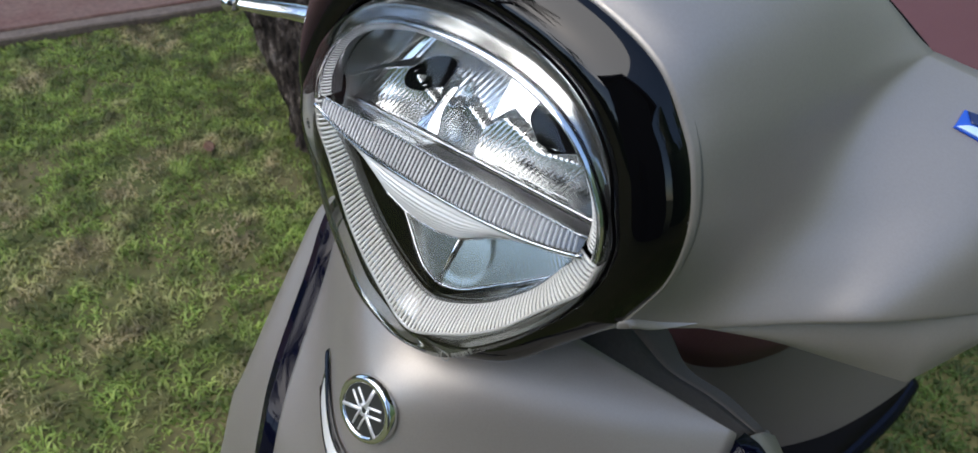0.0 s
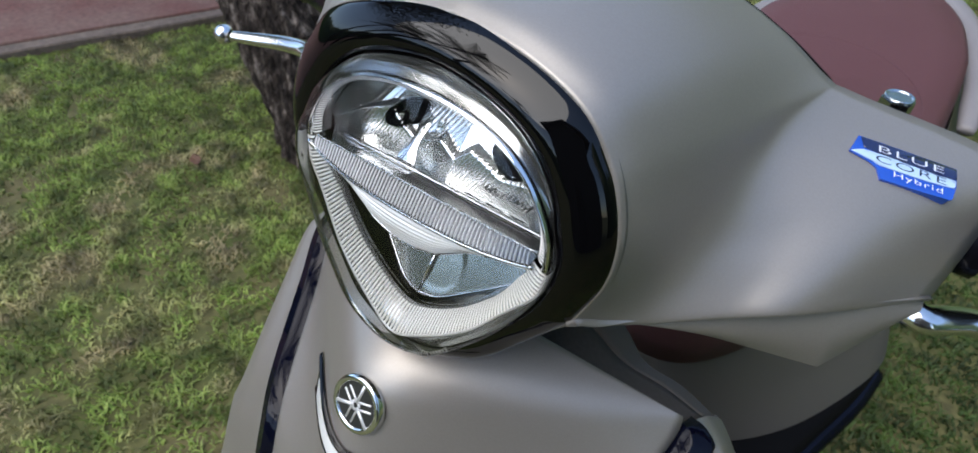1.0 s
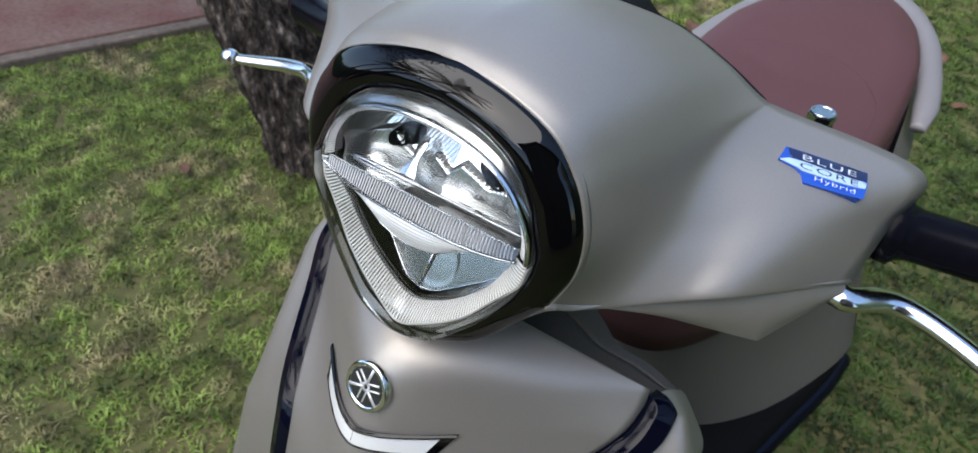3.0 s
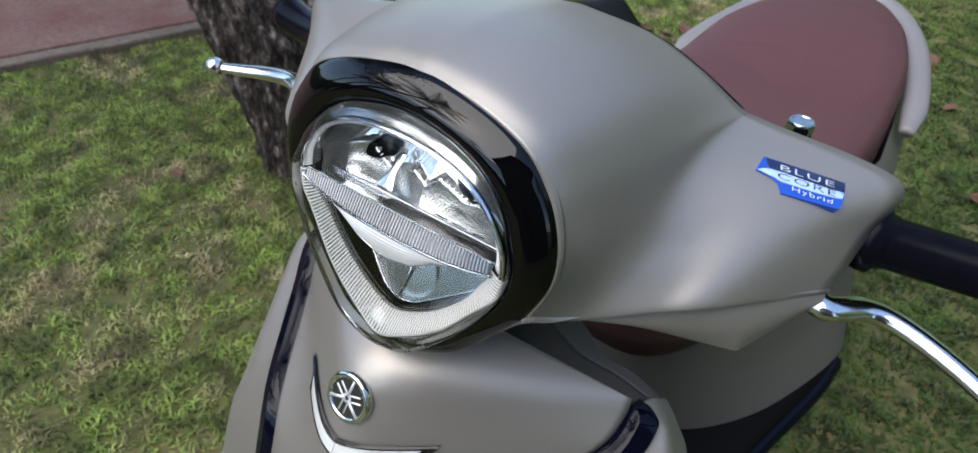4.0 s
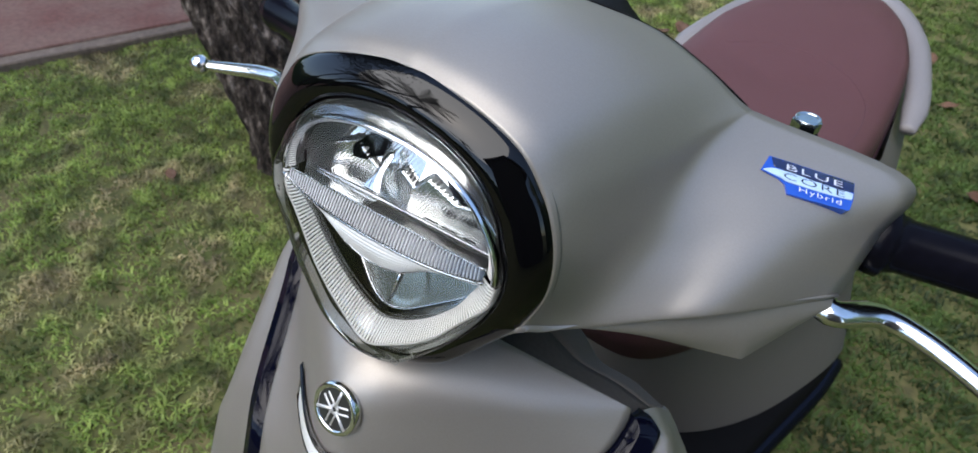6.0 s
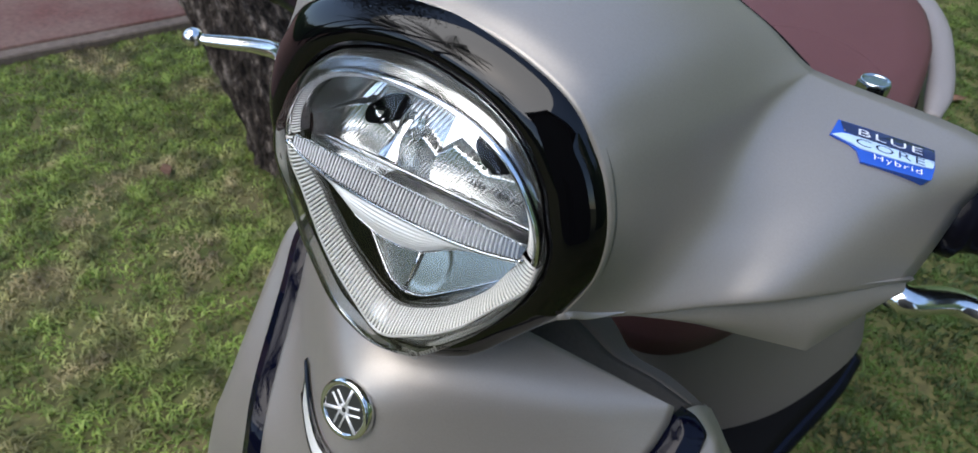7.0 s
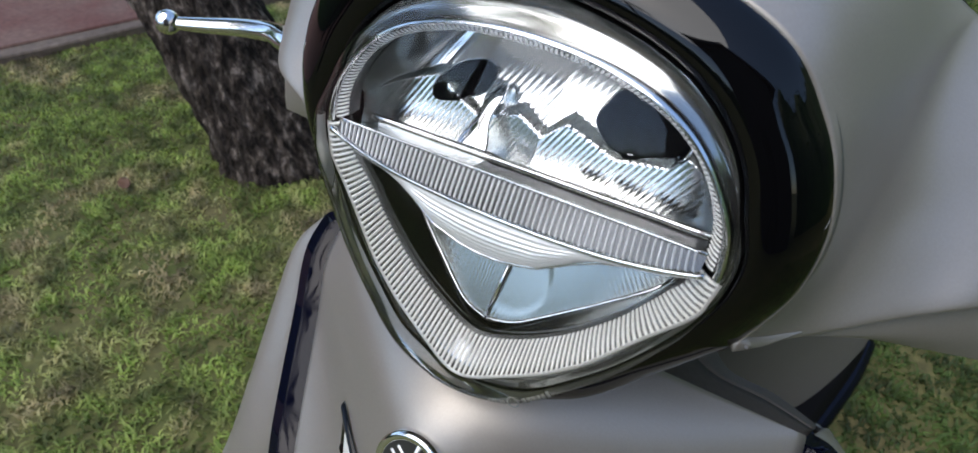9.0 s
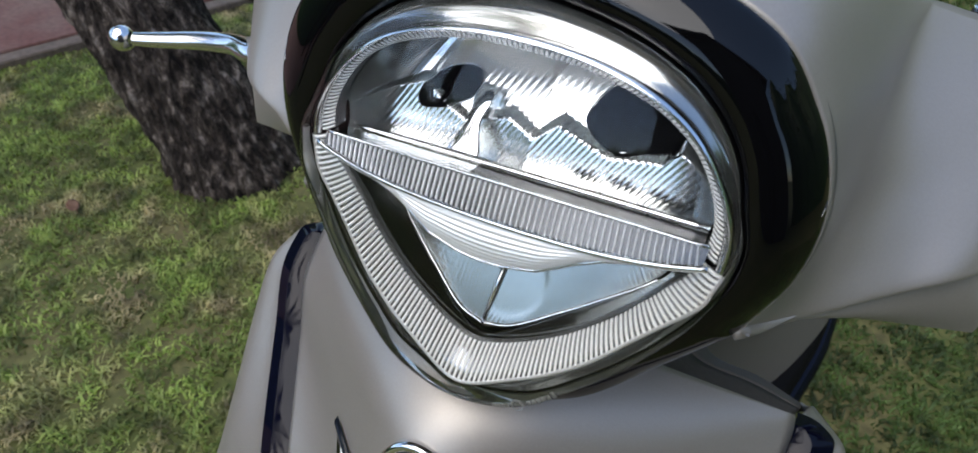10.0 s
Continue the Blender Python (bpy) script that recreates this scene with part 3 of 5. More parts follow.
def ribs(edges, lift, share=0.56):
    """Rounded bars from one edge line to the other, one for each pair of places; edges are lists of place lines."""
    verts, faces = [], []
    for line in edges:
        a, b = line
        n = len(verts)
        m = len(a)
        for p, q in zip(a, b):
            p, q = Vector(p), Vector(q)
            gap = (q - p) * 0.5 * (1 - share)
            for s, h in ((0.0, 0.0), (0.18, 0.75), (0.5, 1.0), (0.82, 0.75), (1.0, 0.0)):
                c = p + gap + (q - p - 2 * gap) * s
                verts.append((c.x, c.y - lift * h, c.z + lift * 0.45 * h))
        for i in range(m - 1):
            for j in range(4):
                k = n + i * 5 + j
                faces.append((k, k + 1, k + 6, k + 5))
    me = bpy.data.meshes.new("ribs")
    me.from_pydata(verts, [], faces)
    return me


def ribbed(name, low, steps, pitch, lift, label):
    """A dim curved band with a bright rounded rib at every pitch; steps are shares across the guide and depths."""
    idx = arc(low)
    curves = [even(between(s)[idx], 900, closed=False) for s, d in steps]
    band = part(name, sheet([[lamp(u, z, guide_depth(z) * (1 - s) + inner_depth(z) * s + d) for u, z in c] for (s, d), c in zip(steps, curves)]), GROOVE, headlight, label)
    long = float(np.linalg.norm(np.diff(curves[1], axis=0), axis=1).sum())
    count = int(long / pitch)
    cut = [even(r, count + 1, closed=False) for r in curves]
    middle = list(zip(steps, cut))[1:-1]
    edges = [[[lamp(*c[k + o], guide_depth(c[k + o][1]) * (1 - s) + inner_depth(c[k + o][1]) * s + d) for (s, d), c in middle] for o in (0, 1)] for k in range(count)]
    part("ribs", ribs(edges, lift), GUIDE, band, "bright moulded ribs")
    return band


ribbed("light_guide", True, [(-0.02, 0.004), (0.02, 0.0), (0.3, -0.0006), (0.65, -0.0004), (0.98, 0.0004), (1.0, 0.004)], 0.0022, 0.0009, "ribbed V-shaped light guide")
ribbed("upper_guide", False, [(CHROME_SHARE - 0.04, 0.004), (CHROME_SHARE + 0.02, 0.0006), (0.7, 0.001), (0.97, 0.0026), (1.0, 0.008)], 0.0016, 0.0004, "ribbed upper light ring")


def bow(u):
    return -0.004 - 0.005 * max(0.0, 1 - (u / 0.065) ** 2)


def bar_top(u):
    return 1.1342 + 0.035 * u


def bar_mid(u):
    return 1.1258 + 0.02 * u + 0.0042 * (abs(u) / 0.066) ** 4


def wing_low(u):
    return float(np.interp(abs(u), [0, 0.008, 0.020, 0.026, 0.032, 0.039, 0.052, 0.0665], [1.1060, 1.1066, 1.1096, 1.1136, 1.1176, 1.1212, 1.1250, 1.1290])) + 0.012 * u


def crossbar():
    def on_bar(u, v):
        return lamp(u, bar_top(u) + (bar_mid(u) - bar_top(u)) * v, -0.0008 + (bow(u) + 0.0012) * v)

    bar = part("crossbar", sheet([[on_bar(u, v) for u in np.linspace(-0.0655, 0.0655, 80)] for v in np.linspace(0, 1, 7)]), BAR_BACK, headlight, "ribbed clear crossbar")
    steps = np.linspace(-0.0652, 0.0652, 70)
    slant = 0.0018
    edges = [[[on_bar(p + slant * v, v) for v in (0.05, 0.35, 0.65, 0.95)], [on_bar(q + slant * v, v) for v in (0.05, 0.35, 0.65, 0.95)]] for p, q in zip(steps[:-2], steps[1:-1])]
    part("ribs", ribs(edges, 0.0007, 0.44), BAR_RIB, bar, "clear moulded ribs")
    rows = []
    for v in np.linspace(0, 1, 65):
        row = []
        for u in np.linspace(-0.0665, 0.0665, 220):
            a, b = bar_mid(u), wing_low(u)
            groove = 0.0007 * abs(math.sin(math.pi * v * 9)) * max(0.0, 1 - (abs(u) / 0.034) ** 4)
            row.append(lamp(u, a + (b - a) * v, bow(u) + 0.0012 - 0.0022 * math.sin(math.pi * v) + 0.003 * v - groove))
        rows.append(row)
    part("winged_lens", sheet(rows), WING, headlight, "bright ribbed wing-shaped lens under the crossbar")
    part("bar_edge", tube([lamp(u, bar_top(u) + 0.0002, -0.0010) for u in np.linspace(-0.0655, 0.0655, 40)], 0.0006, 8), CHROME, headlight)
    part("wing_edge", tube([lamp(u, bar_mid(u), bow(u) + 0.0002) for u in np.linspace(-0.0672, 0.0672, 80)], 0.0012, 8), CHROME, headlight)
    part("wing_lip", tube([lamp(u, wing_low(u) - 0.0003, bow(u) + 0.0040) for u in np.linspace(-0.064, 0.064, 120)], 0.0007, 8), CHROME, headlight)
    # dark floor behind the bar, with a bright rail along its far edge
    for a, b, mat, label in ((-0.064, -0.012, MIRROR, "silvered floor behind the crossbar"), (-0.012, 0.064, SLOT, "black slot behind the crossbar")):
        part("bar_floor", sheet([[lamp(u, bar_top(u) - drop, d) for u in np.linspace(a, b, 40)] for drop, d in ((0.0004, 0.0), (0.0025, 0.004), (0.0042, 0.0105))]), mat, headlight, label)
    part("bar_rail", tube([lamp(u, bar_top(u) - 0.0036, 0.0120) for u in np.linspace(-0.063, 0.063, 40)], 0.0013, 10), CHROME, headlight, "bright rail behind the crossbar")
    part("rail_shelf", sheet([[lamp(u, bar_top(u) - 0.0040 - drop, d) for u in np.linspace(-0.062, 0.062, 60)] for drop, d in ((0.0, 0.013), (0.0030, 0.018), (0.0075, 0.026))]), MIRROR, headlight, "silvered shelf of the reflector")
    for u, wide in ((0.020, 0.008), (0.032, 0.009), (0.0445, 0.007)):
        part("shelf_slot", plate([(-wide / 2, 0.2), (wide / 2, 0.2), (wide / 2, 0.75), (-wide / 2, 0.75)], lambda a, t, h: lamp(u + a, bar_top(u) - 0.0040 - 0.0030 * t + 0.0004 + h, 0.0130 + 0.005 * t), 0.0004), DARK, headlight)
    return bar


crossbar()
# edge between the smooth upper and the fluted lower part of the reflector
FOLD = [(-0.070, 1.1340), (-0.0618, 1.1389), (-0.0443, 1.1441), (-0.036, 1.1385), (-0.0268, 1.1349), (-0.0102, 1.1404), (0.0003, 1.1368), (0.007, 1.1427), (0.0157, 1.1399), (0.0256, 1.1364), (0.0435, 1.1398), (0.0469, 1.1450), (0.070, 1.1380)]
MOUTH = GUIDE_IN - np.array([0.0, 1.135])
MOUTH_TURN = np.arctan2(MOUTH[:, 1], MOUTH[:, 0])
MOUTH_ORDER = np.argsort(MOUTH_TURN)


def mouth_share(u, z):
    """0 in the middle of the upper opening, 1 at its rim."""
    a, far = math.atan2(z - 1.135, u), math.hypot(u, z - 1.135)
    return far / float(np.interp(a, MOUTH_TURN[MOUTH_ORDER], np.hypot(MOUTH[MOUTH_ORDER, 0], MOUTH[MOUTH_ORDER, 1]), period=2 * math.pi))


def bowl(u, z, fluted=True):
    """Depth of the reflector: a smooth upper part that leans back, and fluted facets that stand before it below the fold."""
    fold = float(np.interp(u, [p[0] for p in FOLD], [p[1] for p in FOLD]))
    below = float(np.clip((fold - z) / 0.0007, 0, 1))
    upper = 0.0305 + 0.60 * (z - 1.137) - 2.5 * (abs(u) - 0.030) ** 2
    lower = 0.0275 + 0.30 * (z - 1.137) - 3.0 * (abs(u) - 0.030) ** 2
    if fluted:
        upper -= 0.00009 * abs(math.sin(math.pi * (u - 0.55 * (z - 1.13)) / 0.0027))
        lower -= 0.00015 * abs(math.sin(math.pi * (u - 0.55 * (z - 1.13)) / 0.0021))
    d = upper + (lower - upper) * below
    return d + (0.007 - d) * min(1.0, mouth_share(u, z)) ** 14


def upper_reflector():
    top = GUIDE_IN[GUIDE_IN[:, 1] > 1.128]
    top = top[np.argsort(top[:, 0])]
    lo, hi = top[0, 0] + 0.0008, top[-1, 0] - 0.0008
    for a, b in ((lo, -0.002), (-0.002, hi)):
        rows = []
        for v in np.linspace(0, 1, 70):
            rows.append([])
            for u in np.linspace(a, b, 420):
                z = 1.117 + (float(np.interp(u, top[:, 0], top[:, 1])) - 0.0004 - 1.117) * v
                rows[-1].append(lamp(u, z, bowl(u, z)))
        part("reflector", sheet(rows), MIRROR, headlight, "silvered fluted reflector bowl")
    pockets = (
        [(-0.0424, 1.1350), (-0.0456, 1.1376), (-0.0445, 1.1425), (-0.0400, 1.1465), (-0.0320, 1.1490), (-0.0262, 1.1475), (-0.0258, 1.1430), (-0.0301, 1.1382)],
        [(0.0155, 1.1422), (0.0163, 1.1493), (0.0218, 1.1550), (0.0313, 1.1570), (0.0390, 1.1545), (0.0438, 1.1501), (0.0469, 1.1457), (0.0449, 1.1415), (0.0357, 1.1386), (0.0255, 1.1370)],
    )
    for outline in pockets:
        c = even(spline(outline, 200, closed=True), 80)
        mid = c.mean(0)
        rows = [[lamp(*(mid + (p - mid) * s), bowl(*(mid + (p - mid) * s), False) - 0.0011 * min(1.0, (1.06 - s) / 0.05)) for p in c] for s in (0.01, 0.3, 0.6, 0.85, 0.96, 1.0, 1.05)]
        part("lamp_pocket", sheet(rows, ring=True), DARK, headlight, "black lamp opening")
        edge = [lamp(*p, bowl(*p, False) - 0.0004) for p in np.vstack([c, c[:1]])]
        part("pocket_edge", tube(edge, 0.0005, 6, caps=False), CHROME, headlight)
    # curved chrome facet, wider at its foot, added to imitate the sun's glint
    for name, u0, u1, z0, z1, label in (("glint_facet", -0.0245, -0.0165, 1.1255, 1.1480, "added chrome facet in place of a sun glint"),):
        rows = []
        for v in np.linspace(0, 1, 14):
            z = z0 + (z1 - z0) * v
            narrow = 1.5 - 1.1 * v + 0.25 * math.sin(9 * v)
            rows.append([lamp((u0 + u1) / 2 + (u1 - u0) / 2 * w * narrow, z, 0.0130 + 0.5 * (z - 1.1255) + 12 * (z - 1.1255) ** 2 - 0.0008 * (1 - w * w)) for w in np.linspace(-1, 1, 15)])
        thicken(part(name, sheet(rows), CHROME, headlight, label, out=(0, 0.3, 1.1)), 0.0006)


upper_reflector()


def lower_reflector():
    keys = [(0, 1.0592), (0.012, 1.0618), (0.0275, 1.0715), (0.040, 1.0800), (0.0545, 1.0910), (0.060, 1.100)]
    lip = even(spline(keys, 200), 200, closed=False)

    def low(u):
        return float(np.interp(u, lip[:, 0], lip[:, 1]))

    def deep(u, z):
        return 0.0125 + 0.004 * u / 0.055 + 0.48 * (z - 1.06)

    # black walls from the light guide back to the reflector
    inner = [k for k in arc(True)]
    pairs = [GUIDE_IN[k] for k in inner]
    rows = []
    for s in np.linspace(0, 1, 6):
        row = []
        for u, z in pairs:
            back = (u * 1.03, low(min(0.0595, abs(u))) - 0.0004)
            q = (u + (back[0] - u) * s, z + (min(z, back[1]) - z) * s)
            row.append(lamp(*q, inner_depth(z) + 0.002 + (deep(abs(q[0]), q[1]) - inner_depth(z)) * s))
        rows.append(row)
    part("lamp_frame", sheet(rows), PIANO, headlight, "black frame inside the light guide", out=(0, 0.3, 1.3))
    for side in (-1, 1):
        rows = []
        for v in np.linspace(0, 1, 44):
            row = []
            for u in np.linspace(0.0002, 0.0590, 340):
                z = low(u) + (max(1.126, low(u) + 0.001) - low(u)) * v
                flute = 0.00035 * abs(math.sin(math.pi * (u - 0.8 * (z - 1.06)) / 0.0024)) if side < 0 else 0.0005 * abs(math.sin(math.pi * (u + 0.9 * (z - 1.06)) / 0.0021)) * float(np.clip((math.hypot(u - 0.006, z - 1.076) - 0.012) / 0.002, 0, 1))
                row.append(lamp(side * u, z, deep(u, z) - flute))
            rows.append(row)
        part("lower_reflector", sheet(rows, flip=side < 0), LOWER, headlight, "silvered lower reflector")
    part("reflector_ridge", tube([lamp(0.0004, low(0) - 0.0004, deep(0, low(0)) - 0.0012), lamp(0.0016, 1.088, deep(0, 1.088) - 0.0016)], [0.0007, 0.0012], 8), CHROME, headlight)
    part("lower_lip", tube([lamp(u, low(abs(u)) - 0.0002, deep(abs(u), low(abs(u))) - 0.0008) for u in np.linspace(-0.056, 0.056, 121)], 0.0007, 8), CHROME, headlight)


lower_reflector()
# moulded type marks along the lower edge of the lens: plain raised bars and a ring
MARK_LINE = BASE[(BASE[:, 0] > 0.004) & (BASE[:, 1] < 1.10)]
MARK_LINE = MARK_LINE[np.argsort(MARK_LINE[:, 0])]


def mark_place(a, up):
    """a along the lens's lower edge from its lowest point, up towards the guide."""
    s = np.r_[0, np.cumsum(np.linalg.norm(np.diff(MARK_LINE, axis=0), axis=1))]
    p = np.array([np.interp(a, s, MARK_LINE[:, k]) for k in (0, 1)])
    q = np.array([np.interp(a + 0.001, s, MARK_LINE[:, k]) for k in (0, 1)])
    t = (q - p) / np.linalg.norm(q - p)
    p = p + np.array([-t[1], t[0]]) * (0.0022 + up)
    return lamp(p[0], p[1], base_depth(p[1]) - 0.0080)


for k, (a, wide, tall) in enumerate(((0.016, 0.0016, 0.0018), (0.0182, 0.0016, 0.0018), (0.0204, 0.0016, 0.0018), (0.0226, 0.0012, 0.0018), (0.0325, 0.0016, 0.0020), (0.0347, 0.0018, 0.0020), (0.0371, 0.0016, 0.0020), (0.0393, 0.0018, 0.0020), (0.0417, 0.0016, 0.0020), (0.0442, 0.0014, 0.0026))):
    part("type_mark", plate([(0, 0), (wide, 0), (wide, tall), (0, tall)], lambda x, y, h: Vector(mark_place(a + x, y)) - Vector((0, h, 0)), 0.0002), MARK, headlight)
part("type_ring", tube([mark_place(0.0275 + 0.0024 * math.cos(t), 0.0008 + 0.0022 * math.sin(t)) for t in np.linspace(0, 6.2832, 33)], 0.00028, 6, caps=False), MARK, headlight)

# ---- scooter: controls ----
def grip(side):
    ends = (0.196, 0.208, 1.090), (0.345, 0.222, 1.098)
    if side < 0:
        ends = (-0.212, 0.164, 1.092), (-0.322, 0.198, 1.082)
    a, b = (Vector(p) for p in ends)
    d = b - a
    steps = [(0.0, 0.020), (0.06, 0.022), (0.10, 0.0225), (0.12, 0.0185), (0.16, 0.0165), (0.5, 0.0160), (0.9, 0.0165), (0.95, 0.0185), (1.0, 0.018)]
    g = part("grip", tube([a + d * s for s, r in steps], [r for s, r in steps], 24), RUBBER, scooter, "black rubber grip")
    part("bar_end", tube([a + d * 1.0, a + d * 1.06, a + d * 1.09], [0.017, 0.017, 0.012], 20), ALLOY if side > 0 else RUBBER, g, "bar end cap")


def brake_lever(side):
    keys = [(0.190, 0.172, 1.062), (0.203, 0.166, 1.060), (0.224, 0.186, 1.0555), (0.245, 0.188, 1.0535), (0.275, 0.178, 1.0515), (0.305, 0.160, 1.0505), (0.330, 0.137, 1.0505), (0.342, 0.122, 1.0515)]
    if side < 0:
        keys = [(0.212, 0.136, 1.066), (0.235, 0.132, 1.062), (0.262, 0.142, 1.057), (0.290, 0.141, 1.0535), (0.318, 0.132, 1.051), (0.335, 0.1245, 1.0505), (0.3425, 0.1205, 1.0515)]
    pts = spline([(side * x, y, z) for x, y, z in keys], 40)
    r = np.interp(np.linspace(0, 1, 40), [0, 0.25, 0.5, 0.93, 1.0], [0.0098, 0.0088, 0.0078, 0.0052, 0.0044])
    ob = part("brake_lever", tube(pts, list(r), 16, 0.8), ALLOY, scooter, "polished alloy brake lever with ball end")
    bm = bmesh.new()
    bmesh.ops.create_uvsphere(bm, u_segments=20, v_segments=12, radius=0.0088)
    bmesh.ops.translate(bm, verts=bm.verts, vec=(side * 0.3445, 0.1185, 1.0515))
    part("lever_ball", bm, ALLOY, ob)


for side in (-1, 1):
    grip(side)
    brake_lever(side)


def bolt(place):
    b = Vector(place)
    hexa = [(0.0085 * math.cos(a), 0.0085 * math.sin(a)) for a in (math.pi / 3 * k + 0.3 for k in range(6))]
    ob = sharp(part("mirror_bolt", plate(hexa, lambda x, y, h: b + Vector((x, y, h)), 0.0075, 0.0012), STEEL, scooter, "zinc hexagon bolt in the mirror hole"), 30)
    part("bolt_cap", lathe([(0.0076, 0.0072), (0.0074, 0.0082), (0.0068, 0.0084), (0.0060, 0.0078), (0.0054, 0.0064), (0.0002, 0.0060)], b, (0, 0, 1), 24), STEEL, ob)
    part("bolt_boss", lathe([(0.0085, -0.03), (0.0085, -0.002), (0.008, 0.0), (0.0002, 0.0002)], b, (0, 0, 1), 24), BLACK, ob)


for side in (-1, 1):
    bolt((0.1430, 0.2180, 1.1365) if side > 0 else far_side((0.1430, 0.2180, 1.1365), 1))

# ---- scooter: badge on the cowl ----
def badge():
    down = Vector((-0.25, 0.30, -0.92))
    o, e, f = (laid(COWL_SKIN, p, down, 0) for p in ((0.1366, 0.1673, 1.1410), (0.1805, 0.1863, 1.1328), (0.1539, 0.1528, 1.1323)))
    w = (e - o).length
    ax = (e - o) / w
    # the badge leans: its lower edge lies half a letter further along
    ay = o - (f - ax * 0.0085)
    tall = ay.length
    ay /= tall
    up = ax.cross(ay).normalized()

    def at(x, y, h):
        """x along the top edge in badge widths, y down in badge heights."""
        q = o + ax * (x * w) - ay * (y * tall)
        return q + up * (h + 0.0010)

    def panel(name, outline, height, mat, label):
        ends = [a for a in outline]
        dense = []
        for a, b in zip(ends, ends[1:] + ends[:1]):
            dense += [(a[0] + (b[0] - a[0]) * k / 6, a[1] + (b[1] - a[1]) * k / 6) for k in range(6)]
        return part(name, plate(dense, lambda x, y, h: at(x, y, height + (h if h > 0 or base else -0.004)), 0.0007, 0.0002), mat, base[0] if base else scooter, label)

    base = []
    outline = [(0.0, 0.0), (1.0, 0.0), (0.965, 0.50), (0.905, 0.86), (0.87, 0.90), (0.185, 0.98), (0.16, 0.72), (0.095, 0.61), (-0.11, 0.50)]
    base.append(panel("badge", outline, -0.0004, BLUE, "domed blue and silver badge"))
    base[0].data.shade_flat()
    swoop = [(k / 8, 0.40 + 0.05 * math.sin(math.pi * k / 8)) for k in range(9)]
    panel("dark_band", [(0.02, 0.03), (0.985, 0.03), (0.972, 0.31)] + [(0.94 - 0.9 * x, y - 0.06 - 0.05 * x) for x, y in swoop[1:]], 0.0002, NAVY, "navy band")
    panel("pale_band", [(-0.09, 0.48), (0.02, 0.36), (0.25, 0.335), (0.5, 0.355), (0.75, 0.375), (0.965, 0.35), (0.935, 0.56), (0.75, 0.61), (0.5, 0.63), (0.19, 0.64), (0.11, 0.58)], 0.0002, PALE, "pale blue band")

    def letters(words, x, y, long, high, mat):
        c = bpy.data.curves.new("letters", "FONT")
        c.body, c.size, c.extrude, c.space_character, c.offset = words, 1.0, 0.0, 1.15, -0.010
        tmp = bpy.data.objects.new("letters", c)
        me = bpy.data.meshes.new_from_object(tmp)
        bpy.data.objects.remove(tmp)
        full = max(v.co.x for v in me.vertices)
        for v in me.vertices:
            v.co = at(x + v.co.x / full * long + 0.05 * v.co.y * high, y - v.co.y * high, 0.0011)
        part("letters", me, mat, base[0], "raised lettering").data.shade_flat()

    letters("BLUE", 0.16, 0.285, 0.68, 0.25, SILVER)
    letters("CORE", 0.13, 0.565, 0.72, 0.26, NAVY)
    letters("Hybrid", 0.30, 0.825, 0.50, 0.21, WHITE)


badge()

# ---- scooter: body ----
def body(x, y, z):
    """Body places lie a little to one side of the turned handlebar."""
    return (-0.016 + x + 0.026 * y, y, z)


SEAMS = [(0.141, 0.085, 0.986), (0.142, 0.083, 0.984), (0.143, 0.076, 0.977), (0.140, 0.058, 0.964), (0.125, 0.032, 0.946), (0.088, -0.028, 0.921), (0.072, -0.056, 0.895), (0.068, -0.082, 0.830), (0.064, -0.110, 0.720), (0.060, -0.118, 0.600)]
MIDDLE = [(0, 0.045, 1.030), (0, 0.004, 1.022), (0, -0.020, 1.008), (0, -0.034, 0.986), (0, -0.050, 0.955), (0, -0.068, 0.922), (0, -0.085, 0.885), (0, -0.108, 0.820), (0, -0.130, 0.715), (0, -0.132, 0.600)]
RIMS = [(0.156, 0.124, 0.952), (0.160, 0.122, 0.950), (0.169, 0.118, 0.943), (0.184, 0.110, 0.927), (0.187, 0.099, 0.894), (0.186, 0.082, 0.850), (0.190, 0.072, 0.800), (0.207, 0.050, 0.740), (0.248, 0.022, 0.640), (0.266, 0.010, 0.480)]
S, M, R = spline(SEAMS, 65), spline(MIDDLE, 65), spline(RIMS, 65)


def front_point(i, u):
    """Front panel: row i, u from -1 to 1 across."""
    s, m = S[i], M[i]
    k = (math.sqrt(u * u + 0.045) - 0.2121) / (math.sqrt(1.045) - 0.2121)
    # a soft ridge runs from above the emblem out to the panel's tip
    lift = 0.0022 * max(0.0, 1 - math.sqrt((i - 12.6) ** 2 + 0.8) / 7) * float(np.clip((abs(u) - 0.06) / 0.2, 0, 1)) * float(np.clip((1 - abs(u)) / 0.3, 0, 1))
    return body(s[0] * u, m[1] + (s[1] - m[1]) * k - 0.6 * lift, m[2] + (s[2] - m[2]) * k + 0.8 * lift)


rows = [[front_point(i, u) for u in np.linspace(-1, 1, 61)] for i in range(65)]
front = part("front_panel", sheet(rows), PAINT, scooter, "matt khaki front panel", out=(0, 0.4, 0.7))
PANEL_SKIN = skin(front.data)
thicken(front, 0.003)


